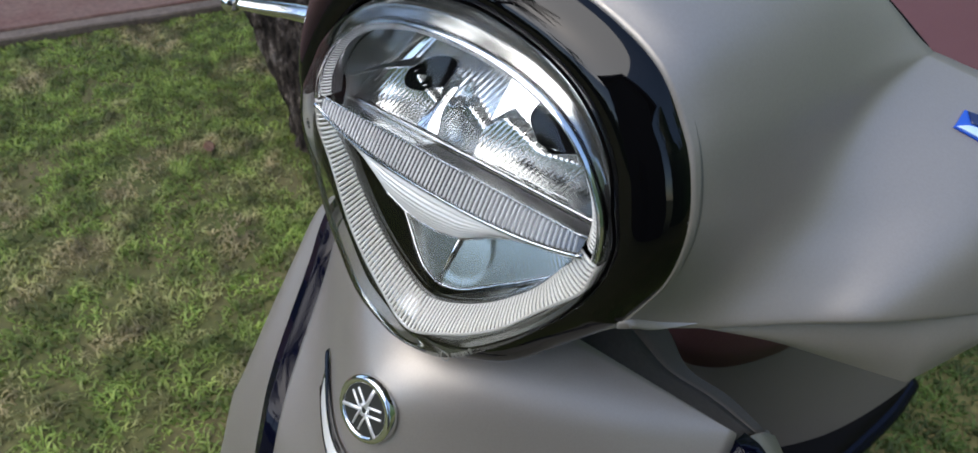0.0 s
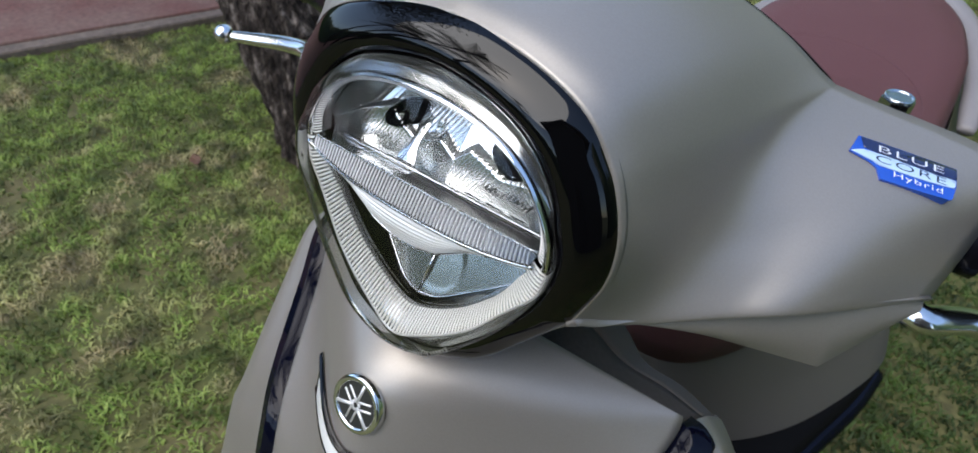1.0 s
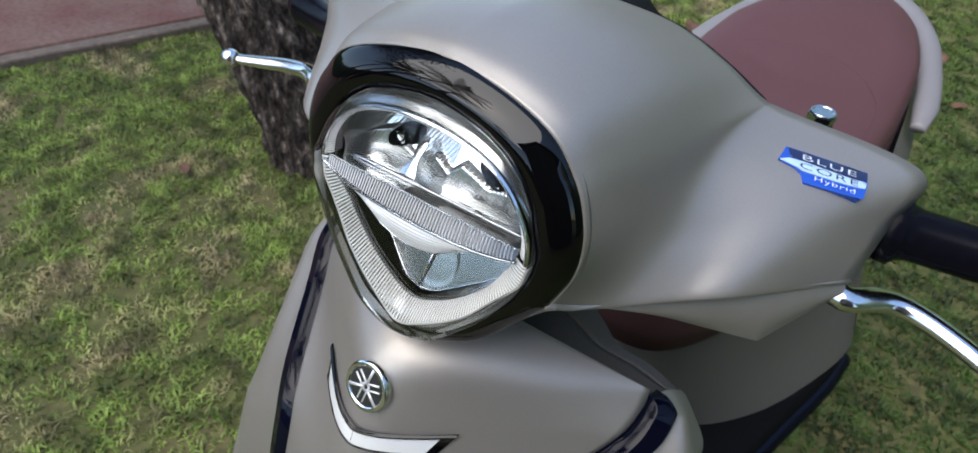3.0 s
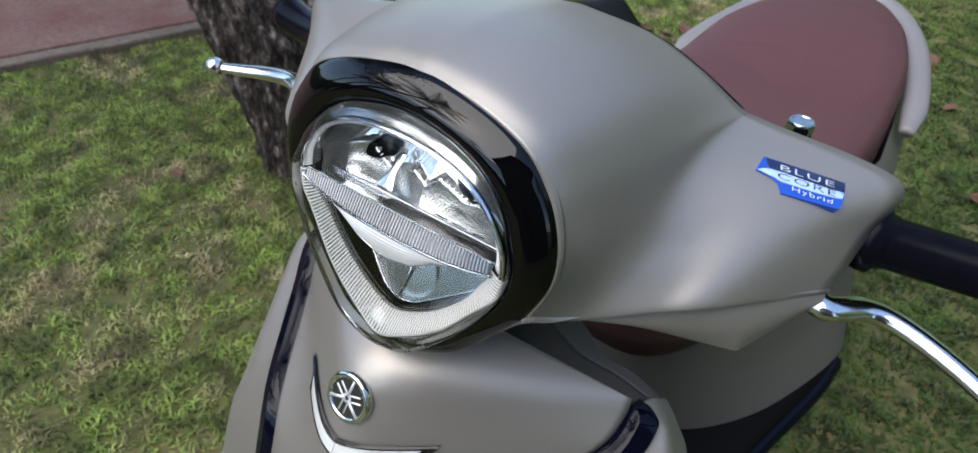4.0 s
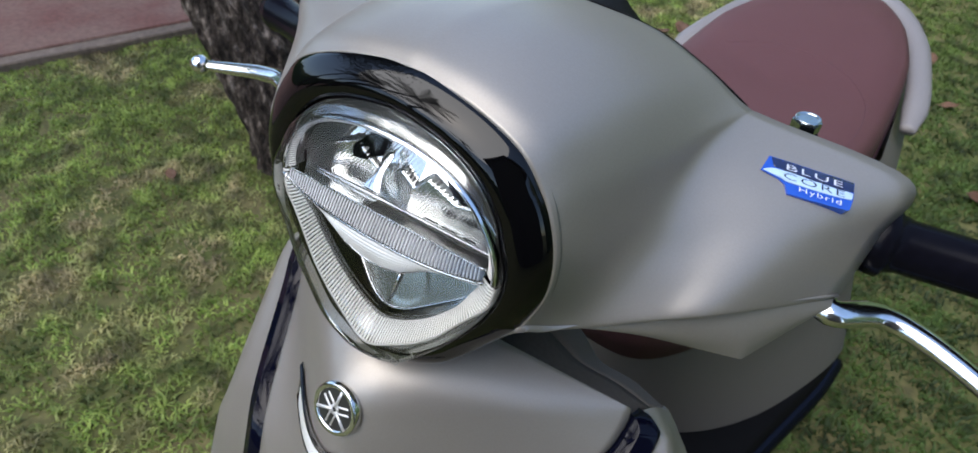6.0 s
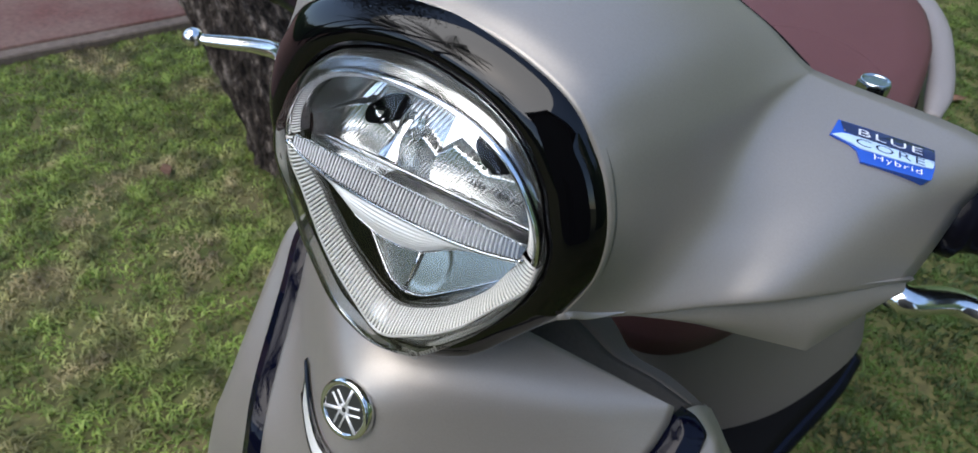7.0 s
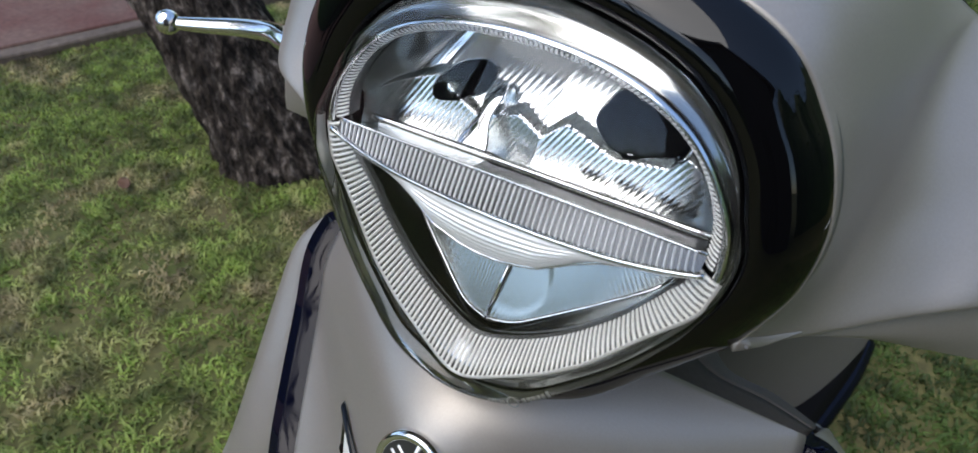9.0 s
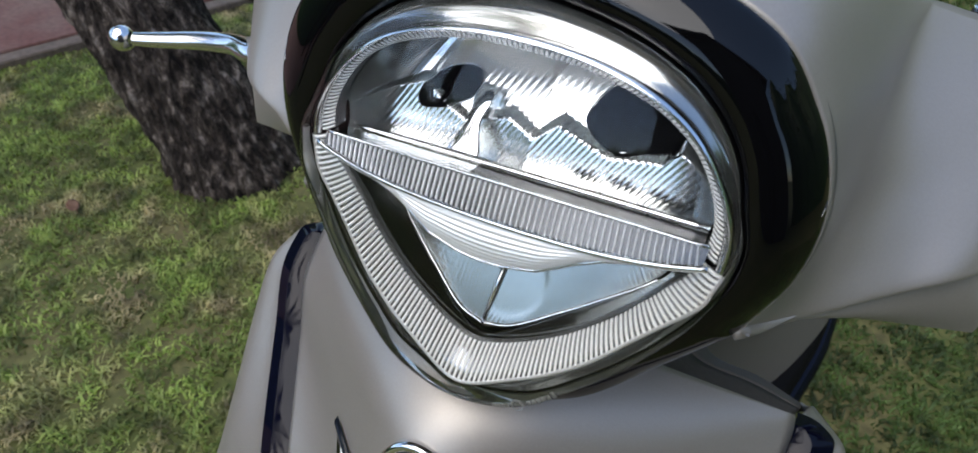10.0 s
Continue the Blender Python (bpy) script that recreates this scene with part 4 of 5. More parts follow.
def side_apron(side):
    rows, strip = [], []
    for k, (s, r) in enumerate(zip(S, R)):
        g = min(1.0, 0.12 + k / 14)
        swell = min(1.0, 0.1 + k / 10) * (0.45 + 1.6 * min(1.0, k / 45) ** 1.5)
        w = 0.005 * min(1.0, max(0.0, (k - 12) / 14))
        a, b = np.array([s[0] + w + 0.0185 * g, s[1] + 0.007 * g + 0.004 * (1 - g), s[2] - 0.004 - 0.006 * (1 - g)]), r
        row = []
        for v in np.linspace(0, 1, 25):
            p = a + (b - a) * v
            bulge = math.sin(math.pi * v) ** 1.5
            row.append(body(side * (p[0] + (0.006 + 0.008 * min(1.0, k / 45)) * bulge * swell), p[1] - (0.010 + 0.008 * min(1.0, k / 45)) * bulge * swell, p[2] + 0.006 * bulge))
        tail = np.array([b[0] - 0.004 - 0.008 * g, b[1] + 0.004 + 0.008 * g, b[2] - 0.012 + 0.008 * g])
        row.append(body(side * tail[0], tail[1], tail[2]))
        rows.append(row)
        strip.append([body(side * (s[0] + w * min(1.0, max(0.0, dx / 0.0192)) + dx * g), s[1] + dy, s[2] + dz - 0.004 * (1 - g)) for dx, dy, dz in ((-0.001, 0.002, -0.002), (0.0005, 0.001, -0.002), (0.0085, -0.001, -0.001), (0.0095, -0.001, -0.001), (0.0192, 0.0058, -0.0030), (0.0197, 0.009, -0.004))])
    thicken(part("side_apron", sheet(rows), PAINT, scooter, "matt khaki leg shield side", out=(0, 0.3, 0.75)), 0.003)
    sharp(part("gloss_strip", sheet(strip), STRIP, scooter, "glossy blue-black strip beside the front panel", out=(0, 0.3, 0.75)), 25)


for side in (-1, 1):
    side_apron(side)

# shelf between the top of the front panel and the rear rim of the leg shield
SHELF = spline([(0, 0.118, 1.008), (0.050, 0.119, 1.004), (0.080, 0.120, 0.984), (0.099, 0.121, 0.962), (0.125, 0.127, 0.953), (0.151, 0.125, 0.9465)], 31)
rows = []
for side, order in ((-1, range(30, 0, -1)), (1, range(31))):
    for k in order:
        a, b = front_point(0, side * k / 30), SHELF[k]
        row = []
        for v in np.linspace(0, 1, 9):
            c = body(side * b[0], b[1], b[2])
            row.append([a[n] + (c[n] - a[n]) * v + (0.0, 0.0, 0.004 * math.sin(math.pi * v) * v - (0.010 * (1 - v) ** 2))[n] for n in range(3)])
        row.append(body(side * b[0], b[1] + 0.004, b[2] - 0.002))
        row.append(body(side * b[0], b[1] + 0.009, b[2] - 0.010))
        row.append(body(side * b[0], b[1] + 0.011, b[2] - 0.035))
        rows.append(row)
rows = np.array(rows)
# Front part of the shelf is coloured dark where it lies in shade.
thicken(part("inner_shelf", sheet(rows[:, :6]), INNER, scooter, "gutter behind the front panel with shade put into its colour", out=(0, 0.1, 0.5)), 0.002)
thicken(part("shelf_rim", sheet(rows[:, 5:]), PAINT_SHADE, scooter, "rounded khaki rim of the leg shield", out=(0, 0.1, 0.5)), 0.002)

# back of the leg shield, footboard and the body under the seat
rows = []
for k, r in enumerate(R):
    row = []
    for u in np.linspace(-1, 1, 41):
        deep = 0.05 * (1 - abs(u) ** 2.5)
        row.append(body((r[0] - 0.012) * u, r[1] + 0.012 + deep * min(1, max(0, k - 16) / 16), r[2] - 0.030 + (float(np.interp(abs(u) * 0.138, SHELF[:, 0], SHELF[:, 2])) - 0.957) * max(0.0, 1 - k / 20)))
    rows.append(row)
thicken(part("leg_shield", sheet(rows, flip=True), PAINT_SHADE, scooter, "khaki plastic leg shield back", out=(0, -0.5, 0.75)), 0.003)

rows = []
for y, w in ((0.05, 0.13), (0.15, 0.16), (0.30, 0.190), (0.45, 0.218), (0.60, 0.247), (0.75, 0.279), (0.85, 0.289), (0.95, 0.281), (1.05, 0.26)):
    lift = 0.14 * max(0.0, (0.25 - y) / 0.2) ** 1.5
    rows.append([body(x * w, y, z + lift) for x, z in ((-1.0, 0.30), (-1.01, 0.36), (-0.985, 0.385), (-0.93, 0.390), (0, 0.388), (0.93, 0.390), (0.985, 0.385), (1.01, 0.36), (1.0, 0.30))])
part("footboard", sheet(spline(np.array(rows).reshape(len(rows), -1), 49).reshape(49, 9, 3)), BLACK, scooter, "black footboard", out=(0, 0.5, 0.0))
for side in (-1, 1):
    edge = spline([body(side * w * 1.012, y, 0.352) for y, w in ((0.40, 0.204), (0.60, 0.244), (0.75, 0.276), (0.85, 0.286))], 30)
    part("footboard_edge", tube(edge, 0.016, 12, 1.3), STRIP, scooter, "glossy dark blue footboard edge")


def seat_body():
    """Loft from the seat's base outline down to the footboard."""
    def outline(front, rear, wide, power, z):
        pts = []
        for k in range(96):
            a = 2 * math.pi * k / 96
            c, s = math.cos(a), math.sin(a)
            mid, half = (front + rear) / 2, (rear - front) / 2
            y = mid + half * math.copysign(abs(s) ** power, s)
            taper = np.interp(y, [front, front + 0.15, 0.85, rear], [0.68, 0.82, 1.0, 0.75])
            pts.append(body(wide * taper * math.copysign(abs(c) ** power, c), y, z))
        return pts

    rows = [outline(0.46, 1.40, 0.194, 0.70, 0.785), outline(0.455, 1.42, 0.226, 0.70, 0.74), outline(0.45, 1.44, 0.233, 0.7, 0.66), outline(0.45, 1.45, 0.236, 0.68, 0.56), outline(0.46, 1.40, 0.262, 0.68, 0.46), outline(0.47, 1.27, 0.290, 0.68, 0.395), outline(0.47, 1.27, 0.294, 0.68, 0.378)]
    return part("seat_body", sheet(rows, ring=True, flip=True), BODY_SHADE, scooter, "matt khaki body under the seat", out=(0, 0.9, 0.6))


seat_body()


def seat():
    rows = []
    prof = [(0.90, -0.085), (0.97, -0.080), (1.0, -0.060), (0.995, -0.035), (0.965, -0.014), (0.90, -0.004), (0.7, 0.001), (0.4, 0.002), (0.0004, 0.002)]
    for s, dz in prof:
        row = []
        for k in range(96):
            a = 2 * math.pi * k / 96
            c, sn = math.cos(a), math.sin(a)
            y = 0.85 + 0.48 * s * math.copysign(abs(sn) ** 0.72, sn)
            w = float(np.interp(y, [0.37, 0.50, 0.68, 0.85, 1.05, 1.2, 1.33], [0.150, 0.168, 0.176, 0.182, 0.174, 0.155, 0.120]))
            z = 0.850 + dz * float(np.interp(y, [0.37, 0.48, 0.66], [2.65, 2.35, 1.0])) + 0.030 * float(np.interp(y, [0.9, 1.05, 1.33], [0, 0.6, 1.0]))
            row.append(body(w * s * math.copysign(abs(c) ** 0.72, c), y, z))
        rows.append(row)
    ob = part("seat", sheet(rows, ring=True), SEAT, scooter, "maroon leather saddle with a dark edge seam", out=(0, 0.86, 0.78))
    ring = [rows[2][k % 96] for k in range(80, 161) if rows[2][k % 96][1] > 0.60]
    part("seat_seam", tube(ring, 0.0028, 8), SEAM, ob, "dark piping")
    top = skin(ob.data)
    line = [laid(top, (*body(x, y, 0)[:2], 0.95), (0, 0, -1), 0.0001) for x, y in spline([(-0.110, 0.934), (-0.068, 0.957), (-0.029, 0.969), (0.025, 0.969), (0.070, 0.955), (0.109, 0.924), (0.140, 0.871), (0.150, 0.800), (0.147, 0.749)], 60)]
    part("stitch_line", tube(line, 0.0006, 6), STITCH, ob, "stitched line")


seat()


def grab_rail():
    keys = [(0.206, 0.955, 0.792), (0.199, 1.02, 0.808), (0.181, 1.10, 0.822), (0.150, 1.20, 0.838), (0.102, 1.285, 0.850), (0.056, 1.325, 0.856), (0, 1.335, 0.857)]
    half = [body(*k) for k in keys]
    full = [body(-x, y, z) for x, y, z in keys[:-1]] + half[::-1]
    pts = spline(full, 90)
    r = 0.020 * np.minimum(1, 0.6 + 6 * np.minimum(np.linspace(0, 1, 90), np.linspace(1, 0, 90)))
    part("grab_rail", tube(pts, list(r), 20, 0.6), RAIL, scooter, "grey grab rail round the tail of the seat")


grab_rail()


def wheel(name, y, radius):
    c = body(0, y, radius)
    w = part(name, lathe([(radius * 0.60, -0.045), (radius * 0.88, -0.050), (radius * 0.97, -0.035), (radius, -0.010), (radius, 0.010), (radius * 0.97, 0.035), (radius * 0.88, 0.050), (radius * 0.60, 0.045)], c, (1, 0, 0), 48), RUBBER, scooter, "black tyre on an alloy wheel")
    part("rim", lathe([(0.03, -0.05), (0.05, -0.045), (radius * 0.35, -0.02), (radius * 0.58, -0.03), (radius * 0.62, -0.045), (radius * 0.62, 0.045), (radius * 0.58, 0.03), (radius * 0.35, 0.02), (0.05, 0.045), (0.03, 0.05)], c, (1, 0, 0), 40), ALLOY, w, "alloy rim")


wheel("front_wheel", 0.02, 0.245)
wheel("rear_wheel", 1.26, 0.245)
rows = []
for a in np.linspace(-70, 80, 31):
    k = radians(a)
    rows.append([body(x, 0.02 - (0.29 + h) * math.sin(k), 0.245 + (0.29 + h) * math.cos(k)) for x, h in ((-0.075, -0.06), (-0.07, -0.02), (-0.04, 0.0), (0, 0.004), (0.04, 0.0), (0.07, -0.02), (0.075, -0.06))])
thicken(part("front_fender", sheet(rows), PAINT, scooter, "matt khaki front fender", out=(0, 0.02, 0.245)), 0.003)


# V-shaped lamp below the emblem: a black recess with a bright insert
def chevron(side):
    def on(x, z, out):
        return laid(PANEL_SKIN, (body(side * x, 0, 0)[0], -0.06, z), (0, 1, -0.15), out)

    top, low = [], []
    for v in np.linspace(0, 1, 17):
        top.append(on(0.0590 * (1 - v) + 0.0002, 0.9756 - 0.0105 * v, 0.0016))
        low.append(on(0.0505 * (1 - v) + 0.0002, 0.9578 - 0.0060 * v, 0.0016))
    cut = ((0.0, 0.0), (0.02, 0.0026), (0.09, 0.0028), (0.13, 0.0006), (0.5, 0.0004), (0.90, 0.0006), (0.93, 0.0016), (0.98, 0.0016), (1.0, 0.0))
    rows = [[a + (b - a) * s - Vector((0, h, 0)) for s, h in cut] for a, b in zip(top, low)]
    lamp_ob = part("position_lamp", sheet(rows), PIANO, scooter, "V-shaped lamp with black surround and bright insert", out=(0, 0.3, 0.96))
    rows = [[a + (b - a) * s + Vector((0, -0.0010 - 0.0005 * math.sin(math.pi * s), 0)) for s in np.linspace(0.14, 0.90, 6)] for a, b in list(zip(top, low))[2:17]]
    part("insert", sheet(rows), INSERT, lamp_ob, "bright ribbed insert", out=(0, 0.3, 0.96))


# front emblem: a chrome ring and three crossed bars on a dark disc
def panel_at(x, z):
    """The front panel's place and outward direction nearest to x across and z up."""
    best = min(((abs(p[0] - x) + abs(p[2] - z), i, j) for i in range(0, 65) for j, p in enumerate(rows_front[i])), key=lambda t: t[0])
    _, i, j = best
    p = Vector(rows_front[i][j])
    a = Vector(rows_front[i][j + 1]) - Vector(rows_front[i][j - 1])
    b = Vector(rows_front[i + 1][j]) - Vector(rows_front[i - 1][j])
    n = a.cross(b).normalized()
    return p, (n if n.y < 0 else -n)


rows_front = [[front_point(i, u) for u in np.linspace(-1, 1, 61)] for i in range(65)]


for side in (-1, 1):
    chevron(side)


def emblem():
    c, n = panel_at(-0.0150, 0.990)
    n = Vector((0.0, -0.89, 0.455)).normalized()
    c = c + n * 0.0022
    q = n.to_track_quat("Z", "Y")

    def at(x, y, h):
        return c + q @ Vector((x, y, h))

    e = part("emblem", lathe([(0.0178, -0.004), (0.0177, -0.0004), (0.0172, 0.0006), (0.0165, 0.0010), (0.0148, 0.0010), (0.0140, 0.0006), (0.0138, 0.0002)], c, n, 56), CHROME, scooter, "round chrome emblem with dark centre")
    part("disc", lathe([(0.0146, 0.0002), (0.0002, 0.0003)], c, n, 48), DISC, e, "dark grey disc")
    for k in range(3):
        a = math.pi + 2 * math.pi * k / 3 + 0.36
        d, s = (math.cos(a), math.sin(a)), (-math.sin(a), math.cos(a))

        def bar(l0, l1, off, half, name):
            pts = [(d[0] * l + s[0] * (off + w), d[1] * l + s[1] * (off + w)) for l, w in ((l0, -half), (l1, -half), (l1, half), (l0, half))]
            part(name, plate(pts, lambda x, y, h: at(x, y, h + 0.0002), 0.0008, 0.0002), BRIGHT, e)

        bar(0.0015, 0.0148, 0.0, 0.0009, "bar")
        bar(-0.0115, 0.0025, 0.0022, 0.00055, "prong")
        bar(-0.0115, 0.0025, -0.0022, 0.00055, "prong")


emblem()

# ---- tree and far things ----
def tree(base, lean, tall, r0, label, spread=1.0, leaves=9000):
    rng = random.Random(7)
    t = thing("tree", base, label, "tree")
    b = Vector(base)
    keys = [b + Vector((lean[0] * s * tall, lean[1] * s * tall, tall * s)) for s in (0, 0.03, 0.1, 0.25, 0.5, 0.75, 1.0)]
    keys[0].z = -0.05
    pts = spline(keys, 600)
    rows = []
    steps = [int(599 * (i / 159) ** 1.7) for i in range(160)]
    for i in sorted(set(steps)):
        p, s = pts[i], i / 599
        r = r0 * float(np.interp(s, [0, 0.02, 0.06, 0.15, 0.5, 1.0], [1.35, 1.15, 1.0, 0.93, 0.82, 0.6]))
        row = []
        for k in range(128):
            a = 2 * math.pi * k / 128
            w = Vector((math.cos(a) * 3, math.sin(a) * 3, p[2] * 4))
            cut = abs(noise.noise(Vector((math.cos(a) * 7, math.sin(a) * 7, p[2] * 9)))) + 0.6 * abs(noise.noise(Vector((math.cos(a) * 15, math.sin(a) * 15, p[2] * 22))))
            rr = r * (1 + 0.10 * noise.noise(w) + 0.07 * noise.noise(w * 4) + 0.05 * noise.noise(Vector((w.x * 4, w.y * 4, w.z * 1.2))) + 0.09 * min(0.6, cut))
            row.append((p[0] + rr * math.cos(a), p[1] + rr * math.sin(a), p[2]))
        rows.append(row)
    part("trunk", sheet(rows, ring=True), BARK, t, "dark rough grey-brown bark")
    top = Vector(pts[-1])
    tips = []
    for k in range(7):
        a = k * 0.9 + rng.uniform(-0.2, 0.2)
        end = top + Vector((math.cos(a) * rng.uniform(0.8, 1.5) * spread, math.sin(a) * rng.uniform(0.8, 1.5) * spread, rng.uniform(0.6, 1.6)))
        mid = (top + end) / 2 + Vector((0, 0, 0.15))
        part("limb", tube(spline([tuple(top - Vector((0, 0, 0.1))), tuple(mid), tuple(end)], 12), list(np.linspace(r0 * 0.4, 0.015, 12)), 10), BARK, t)
        tips += [mid, end, (mid + end) / 2]
    verts, faces = [], []
    for k in range(leaves):
        c = tips[k % len(tips)] + Vector((rng.gauss(0, 0.33) * spread, rng.gauss(0, 0.33) * spread, rng.gauss(0.08, 0.25)))
        a, e = rng.uniform(0, 6.28), rng.uniform(-0.8, 0.8)
        d = Vector((math.cos(a) * math.cos(e), math.sin(a) * math.cos(e), math.sin(e)))
        s = d.cross(Vector((0, 0, 1))).normalized()
        n, l, w = len(verts), rng.uniform(0.05, 0.09), rng.uniform(0.018, 0.03)
        verts += [tuple(c), tuple(c + d * l * 0.5 + s * w), tuple(c + d * l), tuple(c + d * l * 0.5 - s * w)]
        faces.append((n, n + 1, n + 2, n + 3))
    me = bpy.data.meshes.new("crown")
    me.from_pydata(verts, [], faces)
    part("crown", me, LEAF, t, "loose crown of small green leaves")
    return t


tree((-1.385, 1.01, 0.0), (-0.60, 0.02), 2.6, 0.20, "leaning tree with dark rough bark on the lawn")


def palm(base, tall, seed):
    rng = random.Random(seed)
    t = thing("palm_tree", base, "tall palm tree with feathery green fronds", "palm", group="palms")
    b = Vector(base)
    part("trunk", tube([b + Vector((0.05 * math.sin(k), 0.03 * k, tall * k / 10 - 0.05)) for k in range(11)], [0.16 - 0.006 * k for k in range(11)], 14), BARK, t, "slim grey trunk")
    top = b + Vector((0.05 * math.sin(10), 0.3, tall))
    verts, faces = [], []
    for k in range(17):
        a, rise, long = k * 2.4, rng.uniform(-0.1, 0.9), rng.uniform(1.8, 2.5)
        out = Vector((math.cos(a), math.sin(a), 0))
        side = Vector((-out.y, out.x, 0))
        for j in range(34):
            s = j / 33
            c = top + out * (long * s) + Vector((0, 0, long * (rise * s - 0.85 * s * s)))
            l = 0.50 * math.sin(math.pi * (0.12 + 0.83 * s))
            for sgn in (-1, 1):
                n = len(verts)
                tip = c + side * (sgn * l) + out * 0.15 - Vector((0, 0, 0.28 * l))
                verts += [tuple(c), tuple(c + out * 0.045), tuple(tip)]
                faces.append((n, n + 1, n + 2))
    me = bpy.data.meshes.new("fronds")
    me.from_pydata(verts, [], faces)
    part("crown", me, LEAF, t, "feathery fronds")


for n, (az, far, tall) in enumerate(((-46, 4.6, 7.0), (-52, 6.0, 4.6), (-33, 8.0, 7.4), (-62, 7.5, 6.8), (-12, 13.0, 8.0))):
    palm((far * math.sin(radians(az)), -far * math.cos(radians(az)), 0.0), tall, n)


def house():
    h = thing("house", (2.59, -3.31, 0.0), "small house with dark tiled gable roof", "house")
    q = Matrix.Translation((2.59, -3.31, 0)) @ Matrix.Rotation(radians(38), 4, "Z")

    def slab_of(name, outline, y0, y1, mat, label):
        bm = bmesh.new()
        a = [bm.verts.new(q @ Vector((x, y0, z))) for x, z in outline]
        b = [bm.verts.new(q @ Vector((x, y1, z))) for x, z in outline]
        bm.faces.new(a)
        bm.faces.new(b[::-1])
        for k in range(len(outline)):
            bm.faces.new((a[k], b[k], b[(k + 1) % len(outline)], a[(k + 1) % len(outline)]))
        bmesh.ops.recalc_face_normals(bm, faces=bm.faces)
        ob = part(name, bm, mat, h, label)
        ob.data.shade_flat()
        return ob

    slab_of("wall", [(-2.1, -0.05), (2.1, -0.05), (2.1, 4.4), (0, 6.6), (-2.1, 4.4)], -6.0, 0.0, WALL, "plain dark timber wall")
    slab_of("roof", [(-2.5, 3.95), (0, 6.64), (0, 6.86), (-2.65, 4.05)], -6.3, 0.4, ROOF, "dark tiled roof")
    slab_of("roof", [(2.5, 3.95), (0, 6.64), (0, 6.86), (2.65, 4.05)], -6.3, 0.4, ROOF, "dark tiled roof")
    slab_of("door", [(-0.45, 0.0), (0.45, 0.0), (0.45, 2.05), (-0.45, 2.05)], -0.02, 0.04, BARK, "dark wooden door")


WALL = material("dark_timber_wall", (0.07, 0.055, 0.045), 0.9, 0.0, 0.12, 20, 0.3, 60)
ROOF = material("roof_tiles", (0.06, 0.045, 0.04), 0.8, 0.0, 0.3, 8, 0.5, 20)
house()


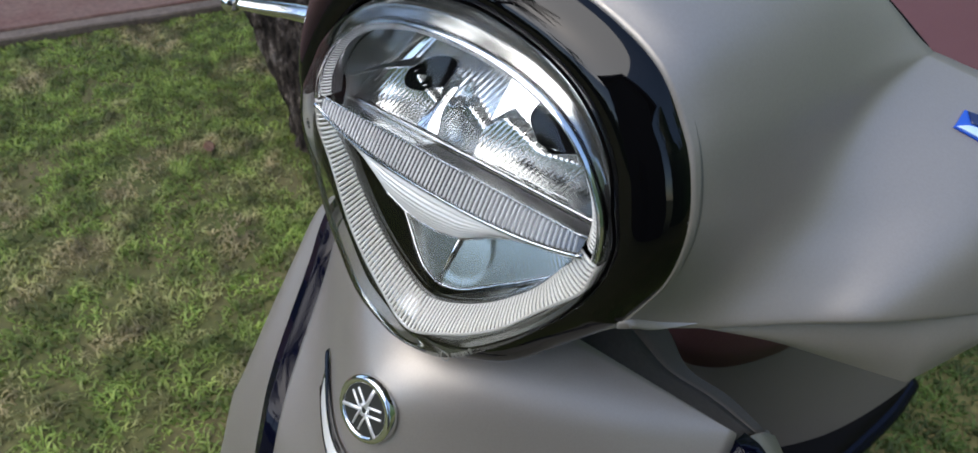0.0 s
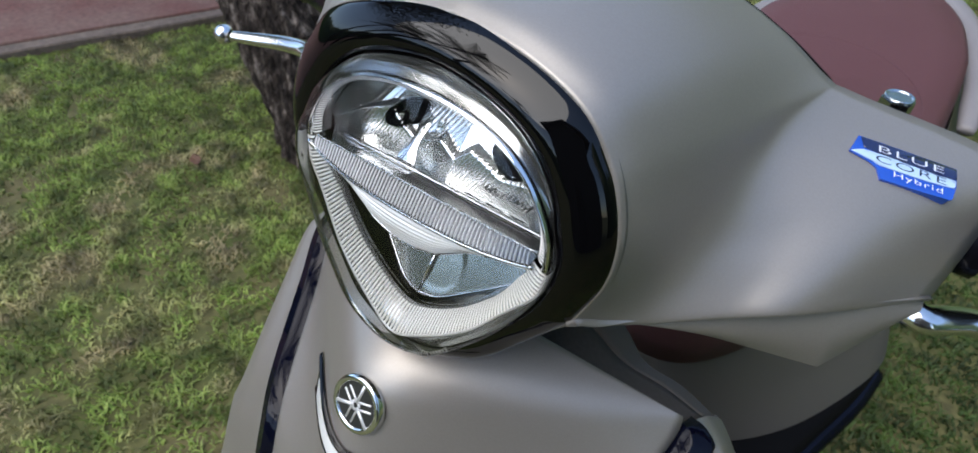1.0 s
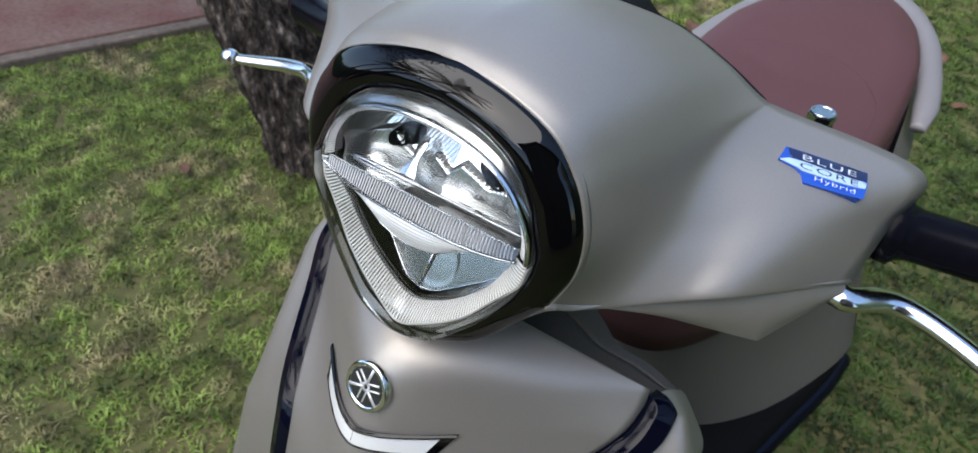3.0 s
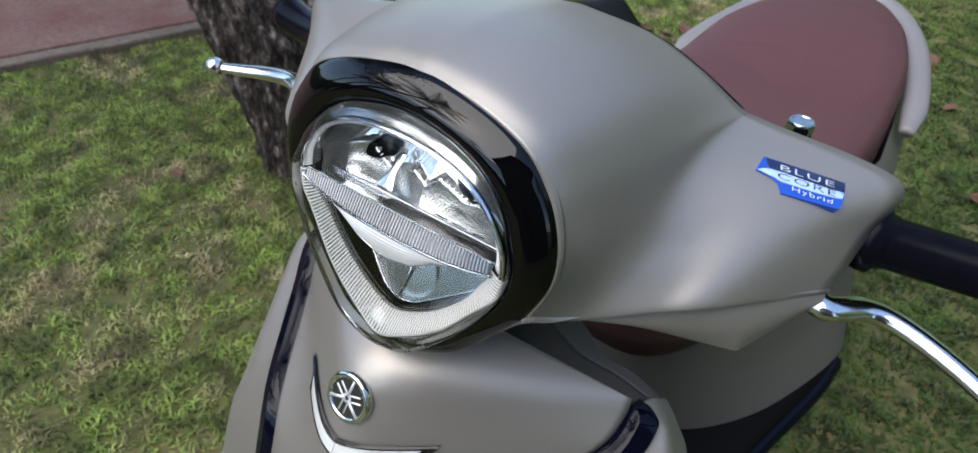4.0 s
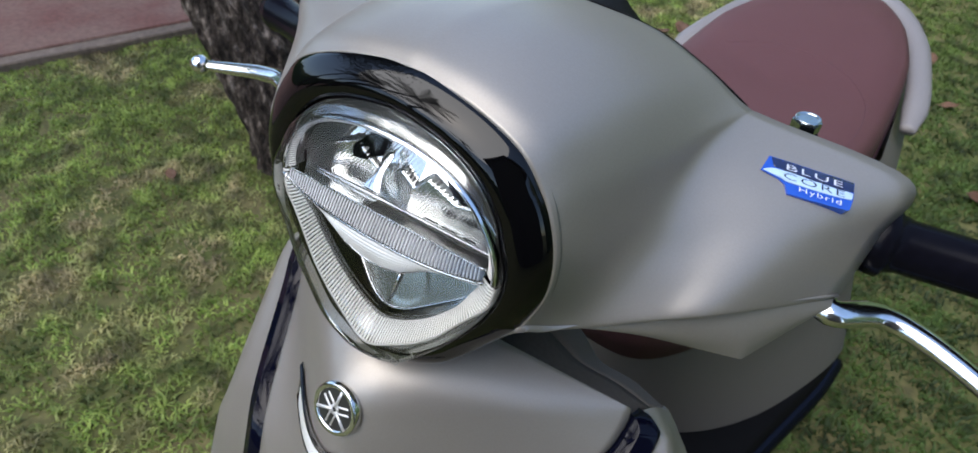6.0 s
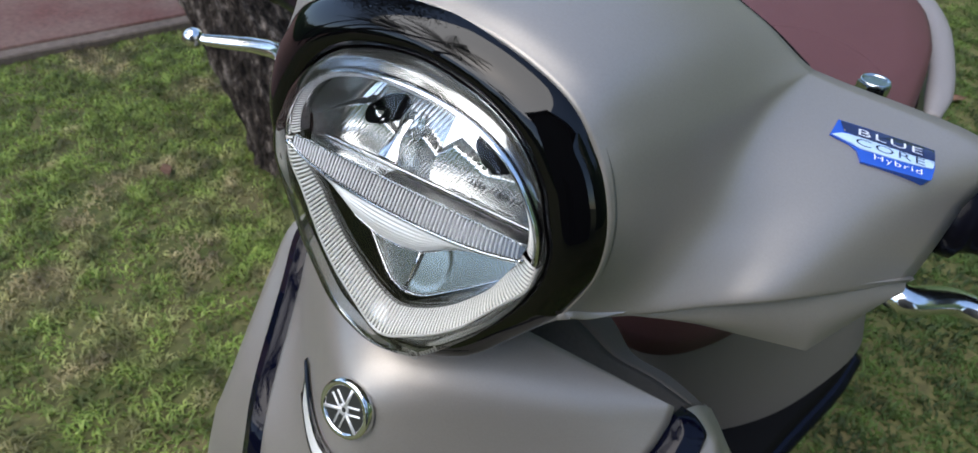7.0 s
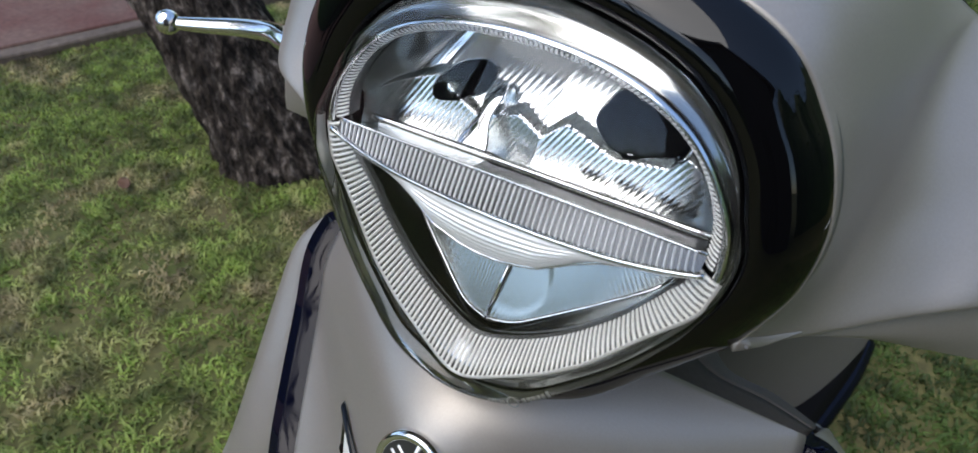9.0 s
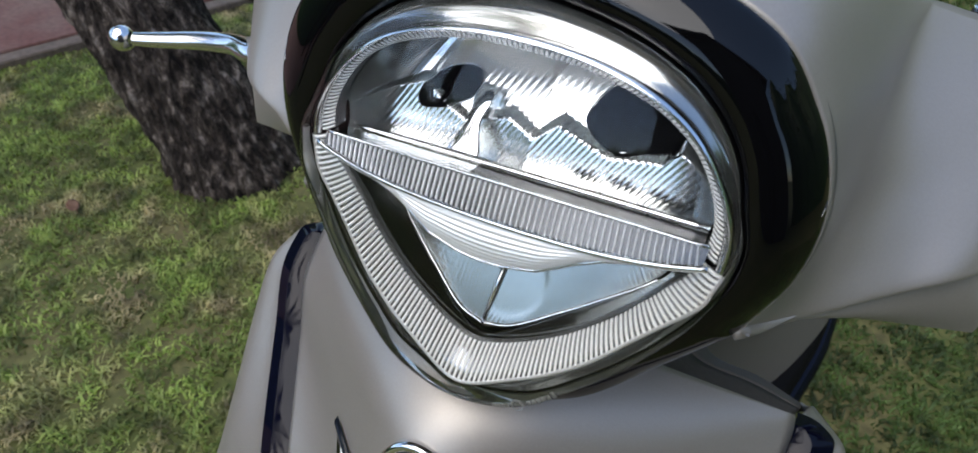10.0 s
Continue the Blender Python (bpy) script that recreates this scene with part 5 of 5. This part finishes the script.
# Hedges out of view, added to darken what the gloss and paint reflect.
def hedge(az0, az1, far, tall, seed):
    rng = random.Random(seed)
    mid = radians((az0 + az1) / 2)
    t = thing("hedge", (far * math.sin(mid), -far * math.cos(mid), 0), "unseen dark green hedge added to darken reflections", "hedge", group="hedges")
    rows = []
    for k in range(60):
        a = radians(az0 + (az1 - az0) * k / 59)
        row = []
        for j in range(17):
            u = math.pi * j / 16
            w = Vector((k * 0.5, j * 0.5, seed))
            r = 1 + 0.22 * noise.noise(w * 1.3)
            d, z = far - 0.7 * math.cos(u) * r, max(-0.05, tall * math.sin(u) ** 0.6 * r * (1 + 0.35 * noise.noise(Vector((k * 0.22, seed, 0)))))
            row.append((d * math.sin(a), -d * math.cos(a), z if 0 < j < 16 else -0.05))
        rows.append(row)
    part("core", sheet(rows), LEAF, t, "dark inner growth")
    verts, faces = [], []
    for _ in range(5000):
        p = Vector(rows[rng.randrange(60)][rng.randrange(1, 16)]) + Vector((rng.gauss(0, 0.12), rng.gauss(0, 0.12), rng.gauss(0.03, 0.12)))
        a, e = rng.uniform(0, 6.28), rng.uniform(-0.6, 0.9)
        d = Vector((math.cos(a) * math.cos(e), math.sin(a) * math.cos(e), math.sin(e)))
        s = d.cross(Vector((0, 0, 1))).normalized() * 0.04
        n = len(verts)
        verts += [tuple(p), tuple(p + d * 0.07 + s), tuple(p + d * 0.15), tuple(p + d * 0.07 - s)]
        faces.append((n, n + 1, n + 2, n + 3))
    me = bpy.data.meshes.new("leaves")
    me.from_pydata(verts, [], faces)
    part("leaves", me, LEAF, t, "dark green leaves")


for n, (a, b, far, tall) in enumerate(((-130, -40, 11.0, 2.6), (-42, 18, 14.0, 3.0), (70, 206, 7.0, 4.1))):
    hedge(a, b, far, tall, n + 3)


# fallen leaves on the grass
def dry_leaf(place, turn, size):
    rows = []
    for i in range(9):
        v = i / 8
        half = 0.34 * size * math.sin(math.pi * min(1, 0.04 + 0.96 * v)) ** 0.8
        rows.append([(half * u, size * (v - 0.5), size * (0.16 * (v - 0.4) ** 2 + 0.22 * u * u * half / size + 0.03 * math.sin(9 * v + 3 * u))) for u in np.linspace(-1, 1, 7)])
    q = Matrix.Translation(place) @ Matrix.Rotation(turn, 4, "Z") @ Matrix.Rotation(0.25, 4, "X")
    rows = [[tuple(q @ Vector(p)) for p in row] for row in rows]
    t = thing("dry_leaf", place, "curled dry brown leaf fallen on the grass", "leaf", group="fallen leaves")
    thicken(part("blade", sheet(rows), DRY, t), 0.0006)
    part("stalk", tube([q @ Vector((0, -size * 0.48, size * 0.12)), q @ Vector((0.003, -size * 0.75, size * 0.05))], 0.0012, 6), DRY, t)


LEAVES = [(0.21, 3.28, 0.4, 0.11), (0.55, 2.21, 1.9, 0.11), (-0.96, 2.68, 2.6, 0.12), (-0.80, 2.80, 0.9, 0.11), (-0.86, 2.71, 4.0, 0.09), (-1.64, 0.60, 1.2, 0.05), (0.36, 2.85, 5.0, 0.07)]
for x, y, turn, size in LEAVES:
    dry_leaf((x, y, 0.020), turn, size)
